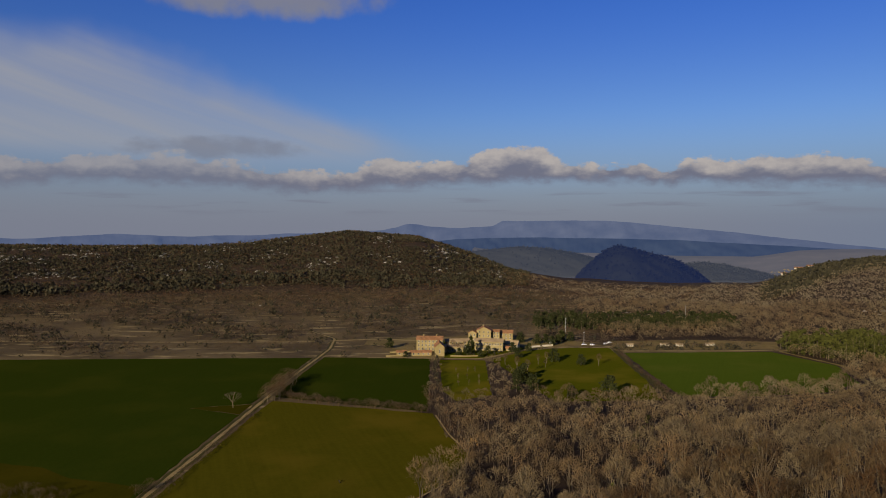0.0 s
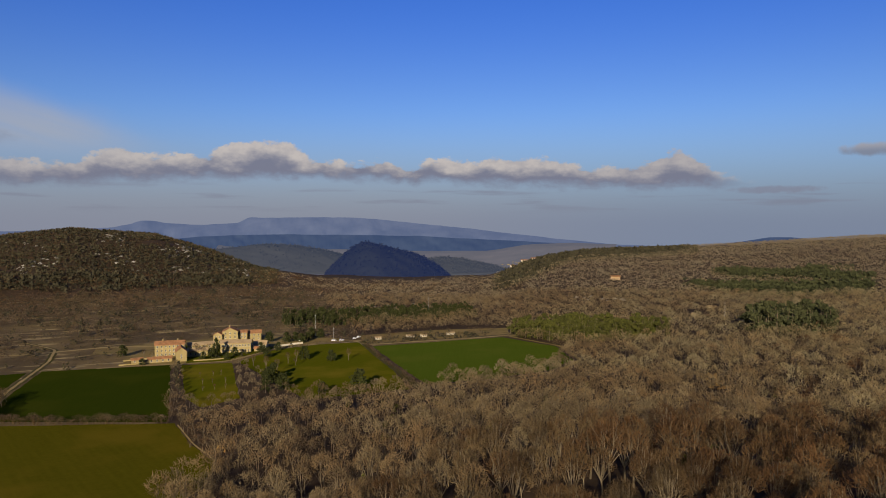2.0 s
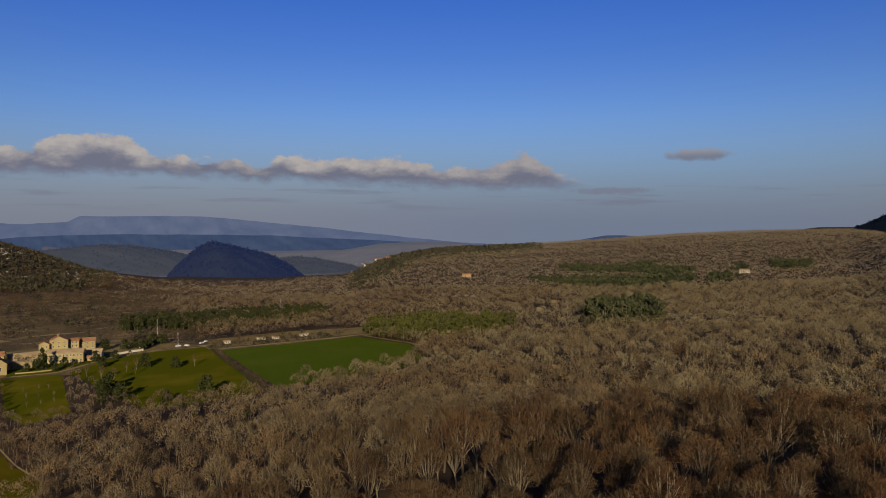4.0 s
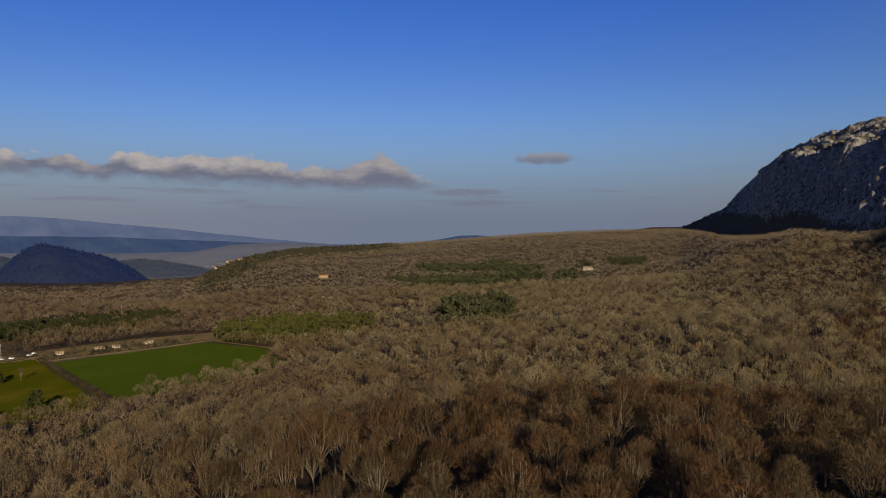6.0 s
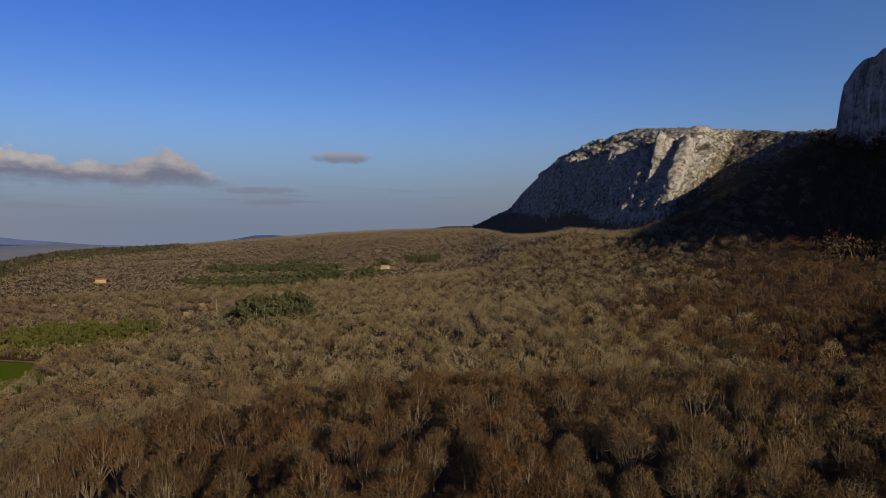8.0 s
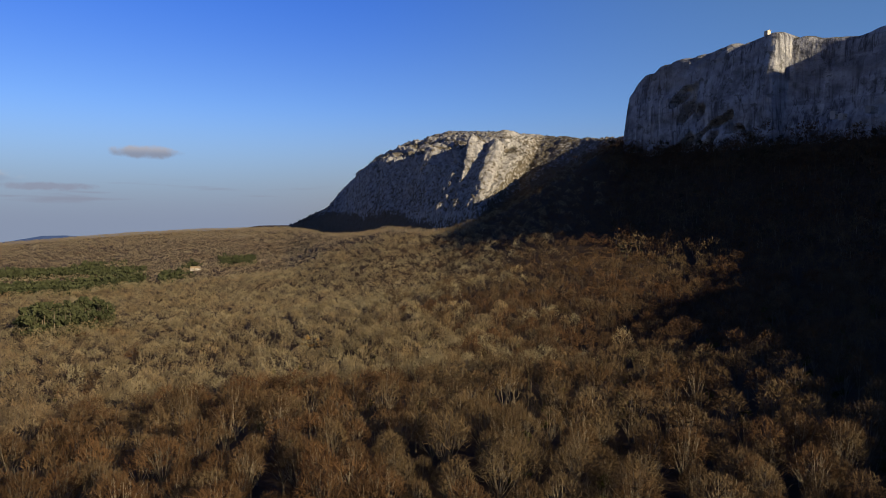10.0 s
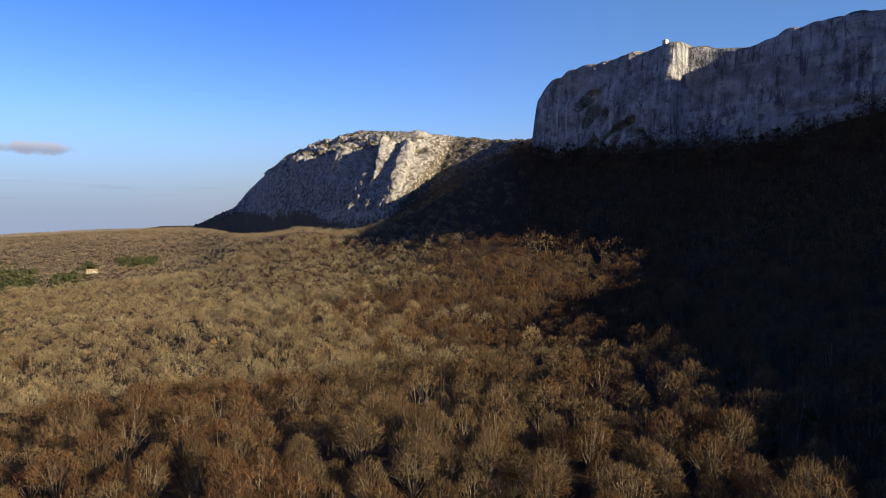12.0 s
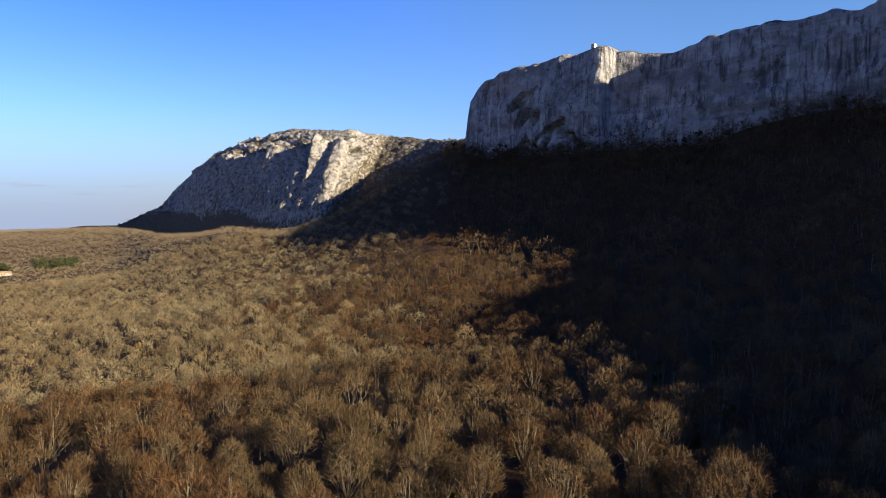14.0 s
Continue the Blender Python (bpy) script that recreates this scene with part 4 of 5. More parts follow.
def stuff_of(name, label, category, kinds, x, y, size, mats, seed, sink=0.3, ground=None):
    """Many trees as one mesh: each place takes one of the kinds, turned and scaled."""
    g = np.random.default_rng(seed)
    which, turn = g.integers(0, len(kinds), len(x)), g.uniform(0, 6.283, len(x))
    z = (height(x, y) if ground is None else ground) - sink
    vs, fs, ix, tones, total = [], [], [], [], 0
    tone = g.uniform(0, 1, len(x)).astype(np.float32)
    for k, parts in enumerate(kinds):
        pick = which == k
        c, s, q = np.cos(turn[pick]), np.sin(turn[pick]), size[pick]
        squat = g.uniform(0.88, 1.12, len(q))
        for slot, (v, f) in enumerate(parts):
            if len(v) == 0 or len(q) == 0:
                continue
            p = np.empty((len(q), len(v), 3), np.float32)
            p[..., 0] = (c[:, None] * v[:, 0] - s[:, None] * v[:, 1]) * (q * squat)[:, None] + x[pick][:, None]
            p[..., 1] = (s[:, None] * v[:, 0] + c[:, None] * v[:, 1]) * (q * squat)[:, None] + y[pick][:, None]
            p[..., 2] = v[:, 2] * q[:, None] + z[pick][:, None]
            vs.append(p.reshape(-1, 3))
            fs.append((f[None] + (np.arange(len(q)) * len(v))[:, None, None] + total).reshape(-1, 3))
            ix.append(np.full(len(q) * len(f), slot))
            tones.append(np.repeat(tone[pick], len(v)))
            total += len(q) * len(v)
    me = mesh_of(name, np.concatenate(vs), np.concatenate(fs), mats, np.concatenate(ix))
    layer = me.attributes.new("tone", "FLOAT", "POINT")
    layer.data.foreach_set("value", np.concatenate(tones))
    return tagged(new(name, me), label, category, kind="stuff")


def scatter(cell, reach, seed):
    """Jittered places over the whole plan, with bearing and distance."""
    g = np.random.default_rng(seed)
    k = np.arange(-reach, reach, cell)
    x, y = np.meshgrid(k, k)
    x, y = (x + g.uniform(-0.42, 0.42, x.shape) * cell).ravel(), (y + g.uniform(-0.42, 0.42, y.shape) * cell).ravel()
    return x, y, np.degrees(np.arctan2(x, y)), np.hypot(x, y), g.uniform(0, 1, len(x))


HOUSES = [(668, 992), (1005, 698), (497, 596), (560, 645), (745, 1470), (770, 1478), (722, 1490)]


def free_of(x, y, gap=3.0):
    ok = np.ones(len(x), bool)
    for f in FIELDS:
        ok &= ~inside(x, y, f)
    for line, w in ((TRACK, 5), (DRIVE, 4), (ROAD, 5), (BACK_ROAD, 4), (LANE, 8)):
        ok &= near_line(x, y, line) > w
    for hx, hy in HOUSES:
        ok &= np.hypot(x - hx, y - hy) > 11
        ok &= np.hypot(x - hx * 0.975, y - hy * 0.975) > 11
    return ok & ~inside(x, y, YARD)


def pines_here(x, y):
    r = np.zeros(len(x), bool)
    for f in (PINES_NORTH, PINES_EAST, PINE_CLUMP):
        r |= inside(x, y, f)
    return r


def far_pines_here(x, y):
    """Ragged patches of pines on the plateau, closed on their near side."""
    r = np.zeros(len(x), bool)
    for f in PINES_FAR:
        r |= inside(x, y, f)
    return r & (fbm(x / 60, y / 60, 15, 3) > np.where(np.hypot(x, y) < 1120, -0.55, 0.0))


def massif_line(x, y):
    """Positive on the plain's side of the massif's foot."""
    d = np.full(np.shape(x), 1e9)
    s = np.ones(np.shape(x))
    for (ax, ay, _), (bx, by, _) in zip(MASSIF_FOOT[:-1], MASSIF_FOOT[1:]):
        t = np.clip(((x - ax) * (bx - ax) + (y - ay) * (by - ay)) / ((bx - ax) ** 2 + (by - ay) ** 2), 0, 1)
        e = np.hypot(x - ax - t * (bx - ax), y - ay - t * (by - ay))
        side = np.where((x - ax) * (by - ay) - (y - ay) * (bx - ax) > 0, 1.0, -1.0)
        s, d = np.where(e < d, side, s), np.minimum(d, e)
    return d * s


NEAR = [bare_tree(k, 14, 4, 900, 0.125, 15 + (k % 3), 4.4 + 0.4 * (k % 4), 3, 3) for k in range(8)]
NEXT = [bare_tree(20 + k, 9, 2, 400, 0.19, 15 + (k % 3), 4.4 + 0.4 * (k % 4), 3, 1) for k in range(6)]
BEYOND = [bare_tree(30 + k, 4, 1, 250, 0.21, 15 + (k % 3), 4.5 + 0.4 * (k % 4)) for k in range(6)]
MIDDLE = [bare_tree(40 + k, 2, 1, 150, 0.29, 13.5, 4.5) for k in range(8)]
LATER = [(bare_tree(45 + k, 2, 1, 80, 0.36, 13.5, 4.8)[1],) for k in range(8)]
SHRUB = [(bare_tree(50 + k, 2, 1, 26, 1.3, 7.0, 7.4)[1],) for k in range(8)]
SHADED = [bare_tree(70 + k, 2, 1, 52, 0.60, 14.5, 5.2) for k in range(8)]
DISTANT = [(bare_tree(60 + k, 3, 1, 17, 1.5, 11.0, 6.8)[1],) for k in range(8)]


PINE = [leafy_tree(80 + k, 90, 0.95, 11.0, 3.0, 0.5) for k in range(5)]
ROUND = [leafy_tree(90 + k, 34, 0.85, 4.6, 2.6, 0.0) for k in range(6)]
LOWSCRUB = [(leafy_tree(110 + k, 10, 1.35, 2.9, 3.3, 0.0)[1],) for k in range(6)]
TINY = [(leafy_tree(100 + k, 9, 1.5, 4.5, 2.6, 0.0)[1],) for k in range(6)]


def plant_bare_wood():
    x, y, az, d, q = scatter(8.2, 1010, 1)
    s = front(x, y)
    grass = open_land(x, y)
    wood = free_of(x, y) & (s > 2 + 5 * fbm(x / 20, y / 20, 78, 2)) & ~far_pines_here(x, y) & (~pines_here(x, y) | (inside(x, y, PINES_NORTH) & (q < 0.5))) & (grass < 0.5)
    gap = (q * 41 % 1 < 0.08 + 0.09 * sstep(62, 74, az)) & (d < 380)
    wood &= ~gap
    size = (0.68 + 0.52 * q) * np.where((y > 375) & (x > -15) & (x < 62), 0.55, np.where((y > 370) & (x > 55) & (x < 310) & (y < 480), 0.72 + 0.2 * sstep(130, 190, x), 1.0))
    seen = (az > -48) & (az < 128)
    # single trees of the near slope
    near = np.where(wood & seen & (d > 108) & (d < 196) & (az > 3))[0]
    near = near[np.argsort(d[near])][:300]
    chosen = np.zeros(len(x), bool)
    chosen[near] = True
    stock = []
    for k, (trunk, crown) in enumerate(NEAR):
        tree = new("bare_tree")
        tagged(tree, "bare winter beech with grey limbs and brown twigs", "tree", "beeches of the near slope")
        a = new("trunk", mesh_of("trunk", *trunk, [M_BARK]))
        b = new("crown", mesh_of("crown", *crown, [M_TWIG]))
        a.parent = b.parent = tree
        stock.append(tree)
    g = np.random.default_rng(4)
    used = set()
    for i in near:
        k = int(g.integers(0, len(stock)))
        m = pose(x[i], y[i], float(height(x[i], y[i])) - 0.2, 0, 0, g.uniform(0, 360))
        if k in used:
            tree = copy_thing(stock[k], m)
        else:
            used.add(k)
            tree = stock[k]
            tree.matrix_basis = m
        tree.scale = (size[i], size[i], size[i])
    r = wood & ~chosen
    drift = 6 * fbm(x / 60, y / 60, 79, 2)
    brown = (q * 17 % 1) < np.maximum(sstep(68, 88, az + drift), np.maximum(0.65 * sstep(52, 32, az + drift), sstep(50, 44, az) * sstep(470, 430, d)))
    brown |= (az + drift < 26 + 8 * (q * 13 % 1)) & (d > 520)
    size = size * np.where(s < 70, 0.9 + 0.6 * (q * 5 % 1), 1.0)
    near = r & seen & (d > 100) & (d <= 255)
    hazel = az + drift * 0.5 < 46
    low = hazel & (az + drift < 16 + 20 * (q * 23 % 1) - 30 * sstep(215, 150, d))
    for a, twig, tree_label in ((near & ~low, M_TWIG, "bare winter beech wood on the slope"), (near & low, M_HAZEL, "bare hazel and beech wood above the meadow")):
        stuff_of("near_wood", tree_label, "woodland", NEXT, x[a], y[a], size[a], [M_BARK, twig], 11)
    mid = r & seen & (d > 255) & ((d <= 320) | ((d < 460) & (az > 66) & (az < 112)))
    for a, bark, twig, tree_label in ((mid & (brown | (d < 290)) & ~hazel, M_BROWNBARK, M_TWIG, "bare brown beech wood further up the slope"), (mid & (brown | (d < 290)) & hazel, M_BROWNBARK, M_HAZEL, "bare grey-brown hazel and oak wood below the fields"), (mid & ~(brown | (d < 290)), M_OAK, M_OAK, "bare grey oak wood on the lower slope")):
        stuff_of("slope_wood", tree_label, "woodland", BEYOND, x[a], y[a], size[a], [bark, twig], 17)
    rest = r & seen & (d > 320) & (d < 1000) & ~mid
    close = rest & (d < 560) & ~((s < 330) & (az > 95))
    for a, twig, tree_label in ((close & brown & ~hazel, M_TWIG, "brown leafless wood on the slope"), (close & brown & hazel, M_HAZEL, "grey-brown leafless wood beside the fields"), (close & ~brown, M_OAK, "grey leafless oak wood on the plain")):
        stuff_of("middle_wood", tree_label, "woodland", MIDDLE, x[a], y[a], size[a] * (0.8 + 0.4 * (q[a] * 29 % 1)), [M_BROWNBARK, twig], 12)
    below = rest & ~close & (s < 420) & (az > 88)
    yews = below & (((q * 31) % 1 < 0.08 + 0.34 * sstep(60, 12, s)))
    below &= ~yews
    stuff_of("yew_trees", "dark yews and hollies at the foot of the cliff", "woodland", PINE, x[yews], y[yews], 0.75 + 0.6 * (q[yews] * 7 % 1) + 0.5 * sstep(40, 10, s[yews]) * (q[yews] * 23 % 1), [M_BARK, M_SCRUB], 18)
    for a, bark in ((below & ((q * 11) % 1 < 0.22), M_BARK), (below & ((q * 11) % 1 >= 0.22), M_TWIG)):
        stuff_of("cliff_wood", "bare dark beech wood below the cliff", "woodland", SHADED, x[a], y[a], size[a] * (0.85 + 0.4 * (q[a] * 3 % 1)), [bark, M_TWIG], 19)
    fx, fy, faz, fd, fq = scatter(6.6, 1010, 3)
    fs = front(fx, fy)
    foot = (fs > 3 + 4 * fq) & (fs < 75) & (faz > 87) & (faz < 123) & (fd > 500)
    stuff_of("foot_wood", "dense dark leafless wood along the cliff's foot", "woodland", SHADED, fx[foot], fy[foot], 0.75 + 0.5 * (fq[foot] * 7 % 1), [M_BROWNBARK, M_TWIG], 20)
    rest &= ~(yews | below)
    rest &= ~close & ~below
    for a, twig, tree_label in ((rest & brown & ~hazel, M_TWIG, "brown leafless wood below the cliff"), (rest & brown & hazel, M_HAZEL, "grey-brown leafless wood behind the fields"), (rest & ~brown, M_OAK, "grey leafless oak wood on the far plain")):
        stuff_of("upper_wood", tree_label, "woodland", LATER, x[a], y[a], size[a], [twig], 16, 3.2)
    a = r & ((d <= 100) | ~seen) & (d < 500) & (q < 0.12)
    stuff_of("wood_behind", "brown leafless wood", "woodland", MIDDLE, x[a], y[a], size[a], [M_BARK, M_OAK], 13)
    # beyond a kilometre
    x, y, az, d, q = scatter(11.0, 2900, 2)
    left = sstep(8, 2, az)
    ok = (az > -42) & (az < 97) & (d > 985) & (d < np.interp(az, AZ, DC) + 130) & (massif_line(x, y) > -10) & (front(x, y) > 8)
    ok &= free_of(x, y)
    ok &= ~far_pines_here(x, y)
    wood = ok & (q > 0.35 * left * sstep(1000, 1350, d))
    wood &= ~((az < 6) & (d > 1330) & (q > 0.75))
    wood &= ~((az > 25) & (az < 39) & (d > np.interp(az, AZ, DC) - 260) & (q > 0.3))
    west = wood & (az < 3 + 26 * (q * 19 % 1))
    stuff_of("foothill_wood", "dark brown thorn wood at the foot of the hill", "woodland", DISTANT, x[west], y[west], 0.62 + 0.4 * q[west], [M_TWIG], 15, 2.6)
    wood &= ~west
    stuff_of("far_wood", "far brown leafless wood on the plateau", "woodland", DISTANT, x[wood], y[wood], 0.75 + 0.5 * q[wood], [M_FAROAK], 14, 2.6)
    for spots, mat, kinds, wood_name, wood_label in ((MASSIF_WOOD, M_TWIG, DISTANT, "saddle_wood", "brown leafless wood on the saddle below the mountain"), (MASSIF_SCRUB, M_SCRUB, TINY, "mountain_scrub", "dark evergreen scrub among limestone ribs")):
        g = np.random.default_rng(97)
        stuff_of(wood_name, wood_label, "woodland", kinds, spots[:, 0], spots[:, 1], g.uniform(0.55, 1.05, len(spots)), [mat], 98, 0.8, spots[:, 2])


def plant_evergreens():
    x, y, az, d, q = scatter(5.0, 830, 5)
    ok = pines_here(x, y) & (q > np.where(inside(x, y, PINES_NORTH), np.where(x < 130, 0.52, 0.35), 0.08)) & free_of(x, y)
    size = (0.85 + 0.4 * q) * np.where(inside(x, y, PINE_CLUMP), 1.75, np.where(inside(x, y, PINES_EAST), 1.25, 0.85))
    north, clump = inside(x, y, PINES_NORTH), inside(x, y, PINE_CLUMP)
    for a, mat, wood_label in ((ok & north, M_FIR, "dark pine wood behind the stone buildings"), (ok & clump, M_FARPINE, "dense clump of tall dark pines in the brown wood"), (ok & ~north & ~clump, M_PINE, "green pine plantation in rows")):
        stuff_of("pine_plantation", wood_label, "woodland", PINE, x[a], y[a], size[a], [M_BARK, mat], 21)
    x, y, az, d, q = scatter(9.0, 1500, 6)
    ok = far_pines_here(x, y) & (np.hypot(x - 1005, y - 698) > 16) & (np.hypot(x - 980, y - 680) > 16)
    stuff_of("far_pines", "patches of green pines on the wooded plateau", "woodland", [(p[1],) for p in ROUND], x[ok], y[ok], 1.9 + 0.8 * q[ok], [M_FARPINE], 22)
    # scrub on the rocky hill, the cone hill and the plateau's rim
    x, y, az, d, q = scatter(8.5, 2600, 7)
    hill = (az < 7) & (az > -44) & (d > 1200) & (d < 1830) & (fbm(x / 45, y / 45, 16, 3) + 0.5 * (q - 0.5) > -0.50)
    rim = (az > 24.5) & (az < 40) & (d > np.interp(az, AZ, DC) - 330) & (d < np.interp(az, AZ, DC) + 100) & (q > 0.15)
    ok = hill | rim
    stuff_of("hill_scrub", "dark evergreen scrub on the stony hill", "scrub", LOWSCRUB, x[ok], y[ok], np.where(rim, 1.7, 0.85)[ok] + 1.1 * (q[ok] * 11 % 1) ** 2, [M_SCRUB], 23)
    # darker evergreen belt where the hill begins
    belt = (az < 5) & (az > -44) & (d > 1170) & (d < 1300) & (fbm(x / 60, y / 25, 19, 3) + 0.8 * (q - 0.5) > 0.0)
    stuff_of("foothill_evergreens", "dark holm oaks along the foot of the hill", "woodland", TINY, x[belt], y[belt], 1.2 + 0.9 * (q[belt] * 7 % 1), [M_SCRUB], 28)
    # woods on the hills across the gap, emitting the same painted haze
    g = np.random.default_rng(24)
    for hill_name, mat, wood_label in (("wooded_hill", M_BLUEHILL, "dark pines that cover the cone hill, blue haze painted in"), ("valley_ridge", M_GREYHILL, "scrub on the far ridge, haze painted in"), ("valley_spur", M_GREYHILL, "scrub on the valley spur, haze painted in")):
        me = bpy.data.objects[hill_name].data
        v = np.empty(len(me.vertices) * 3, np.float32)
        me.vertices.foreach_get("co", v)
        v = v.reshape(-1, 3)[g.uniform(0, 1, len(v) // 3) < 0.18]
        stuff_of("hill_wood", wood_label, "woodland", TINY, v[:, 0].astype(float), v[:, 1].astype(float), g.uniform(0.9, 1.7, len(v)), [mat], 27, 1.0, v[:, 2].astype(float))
    # scrub and small bare trees of the open plain
    x, y, az, d, q = scatter(6.2, 1250, 8)
    grass = open_land(x, y)
    thick = sstep(-0.25, 0.35, fbm(x / 34, y / 19, 18, 4) + 0.55 * sstep(700, 1000, y) - 0.2 * sstep(640, 580, y))
    ok = (grass > 0.5) & (az > -46) & (y > 556) & free_of(x, y) & (q < 0.62 + 0.55 * thick - 0.42 * sstep(630, 575, y)) & ~pines_here(x, y)
    a = ok & (q * 7.7 % 1 < 0.82)
    stuff_of("plain_scrub", "leafless thorn scrub and small oaks on dry grass", "scrub", SHRUB, x[a], y[a], 0.30 + 0.75 * (q[a] * 13 % 1) ** 2 * (0.5 + thick[a]), [M_THORN], 24)
    a = ok & ~(q * 7.7 % 1 < 0.82)
    stuff_of("plain_bushes", "dark evergreen bushes on dry grass", "scrub", [(p[1],) for p in ROUND], x[a], y[a], 0.5 + 0.9 * (q[a] * 13 % 1) * (0.4 + thick[a]), [M_SCRUB], 25)


def plant_ivy():
    """Dark evergreens and ivy among the near beeches."""
    x, y, az, d, q = scatter(26.0, 420, 9)
    ok = (az > 8) & (az < 118) & (d > 112) & (d < 400) & (q > 0.62 - 0.17 * sstep(58, 72, az)) & free_of(x, y)
    stuff_of("wood_evergreens", "dark holly and ivy under the leafless beeches", "bushes", PINE, x[ok], y[ok], 0.55 + 0.4 * (q[ok] * 9 % 1), [M_BARK, M_PINE], 26)


plant_bare_wood()
plant_evergreens()
plant_ivy()


# ---- single trees, hedges ----
def tree_thing(name, parts, x, y, size, label, category, crown_mat, group=""):
    tree = new(name)
    tagged(tree, label, category, group)
    trunk, crown = parts
    a = new("trunk", mesh_of("trunk", *trunk, [M_BARK]))
    b = new("crown", mesh_of("crown", *crown, [crown_mat]))
    a.parent = b.parent = tree
    tree.matrix_basis = pose(x, y, float(height(x, y)) - 0.1, 0, 0, (x * 37 + y * 11) % 360)
    tree.scale = (size, size, size)
    return tree


LONE = bare_tree(201, 12, 4, 260, 0.09, 10.0, 5.2)
tree_thing("lone_tree", LONE, -121, 404, 1.05, "pale bare old tree alone on a grass bank", "tree", M_BARK)
tree_thing("field_bush", ROUND[3], -42, 283, 0.3, "small dark bush alone in the mown meadow", "bush", M_SCRUB)
FIR = leafy_tree(210, 420, 0.7, 14.0, 3.4, 0.75)
PARK_TREE = leafy_tree(211, 420, 0.75, 9.0, 4.2, 0.15)
SMALL_CYPRESS = leafy_tree(212, 160, 0.5, 6.0, 1.4, 0.6)
SLIM = bare_tree(213, 9, 3, 260, 0.09, 10.0, 2.4)


def along(pts, gap):
    """Places along a line, about gap metres apart."""
    res = []
    for (ax, ay), (bx, by) in zip(pts[:-1], pts[1:]):
        k = max(1, int(math.hypot(bx - ax, by - ay) / gap))
        res += [(ax + (bx - ax) * i / k, ay + (by - ay) * i / k) for i in range(k)]
    return res


tree_thing("fir_tree", FIR, 23, 578, 1.05, "tall dark fir before the stone buildings", "tree", M_FIR)
tree_thing("fir_tree", FIR, 46, 440, 1.0, "dark fir at the edge of the park meadow", "tree", M_FIR)
tree_thing("cedar_tree", PARK_TREE, 101, 425, 1.25, "broad dark evergreen beside the meadow", "tree", M_FIR)
tree_thing("cedar_tree", PARK_TREE, 78, 424, 0.7, "small dark evergreen beside the meadow", "tree", M_FIR)
for px, py, ps in ((86, 543, 1.0), (104, 528, 0.85), (55, 478, 1.1), (50, 462, 1.15), (57, 446, 1.0), (96, 618, 0.85), (84, 626, 0.9), (108, 640, 1.0), (70, 634, 0.9), (60, 560, 0.8), (37, 577, 0.7), (13, 571, 0.6), (20, 574, 0.8), (92, 630, 0.85), (102, 626, 0.8), (116, 640, 0.85), (-46, 606, 0.9), (58, 584, 0.85), (30, 563, 0.6), (-30, 563, 0.5), (72, 588, 0.7)):
    tree_thing("evergreen_tree", PARK_TREE, px, py, ps, "round dark green evergreen on park grass", "tree", M_FIR, "evergreens of the park")
for px, py, ps in ((72, 531, 0.95), (79, 536, 1.0), (76, 520, 0.7), (117, 527, 1.0), (60, 500, 1.1), (54, 512, 1.1), (47, 530, 1.0), (10, 585, 1.0), (14, 578, 1.1), (4, 580, 0.9), (8, 590, 1.1), (18, 590, 1.0), (-24, 580, 0.8), (28, 584, 0.9), (-30, 590, 0.8)):
    tree_thing("slim_tree", SLIM, px, py, ps, "slim pale leafless poplar on park grass", "tree", M_TWIG, "slim park trees")
for k, (px, py) in enumerate(along([(-5, 548), (-6, 500), (-3, 452), (2, 430)], 9)):
    tree_thing("cypress", SMALL_CYPRESS, px + 1.2 * math.sin(k * 2.1), py, 0.7 + 0.25 * math.sin(k * 1.7) ** 2, "small dark cypress in a row beside the field", "tree", M_SCRUB, "row of cypresses")
for k in range(9):
    tree_thing("orchard_tree", SLIM, 10 + 7 * (k % 3) + math.sin(k * 3.0), 460 + 22 * (k // 3) + 2 * math.sin(k), 0.42, "small leafless fruit tree on grass", "tree", M_TWIG, "fruit trees of the strip")


def hedge(name, label, pts, spread, gap, size, kinds, mats, seed):
    g = np.random.default_rng(seed)
    p = np.array(along(pts, gap))
    p = np.concatenate([p + g.normal(0, spread, p.shape) for _ in range(2)])
    stuff_of(name, label, "hedge", kinds, p[:, 0], p[:, 1], size * g.uniform(0.6, 1.3, len(p)), mats, seed, 0.5)


BUSH = [bare_tree(300 + k, 7, 2, 220, 0.10, 9.0, 5.0) for k in range(4)]
hedge("field_hedge", "leafless brown hedge between two fields", [(-99, 427), (-61, 408), (-27, 400), (-8, 391)], 1.3, 1.9, 0.56, BUSH, [M_TWIG, M_THORN], 31)
hedge("track_hedge", "tall leafless thicket along the farm track", [(-103, 418), (-104, 440), (-102, 478)], 2.4, 1.8, 0.95, BUSH, [M_BARK, M_TWIG], 32)
hedge("track_bushes", "low leafless bushes along the farm track", [(-111, 240), (-109.4, 300), (-105.6, 392)], 0.7, 2.6, 0.36, SHRUB, [M_THORN], 33)
hedge("corner_hedge", "leafless hedge at the corner of the wheat field", [(-178, 270), (-159, 268), (-143, 264)], 2.4, 2.6, 0.5, BUSH, [M_BROWNBARK, M_TWIG], 41)
hedge("track_corner_hedge", "leafless thicket where the track leaves the fields", [(-120, 270), (-113, 281)], 1.2, 1.8, 0.42, BUSH, [M_BROWNBARK, M_TWIG], 44)
hedge("lane_hedge", "brown leafless hedge along the lane", [(146, 585), (143, 540), (141, 470), (138, 420)], 1.3, 2.6, 0.34, BUSH, [M_TWIG, M_THORN], 34)
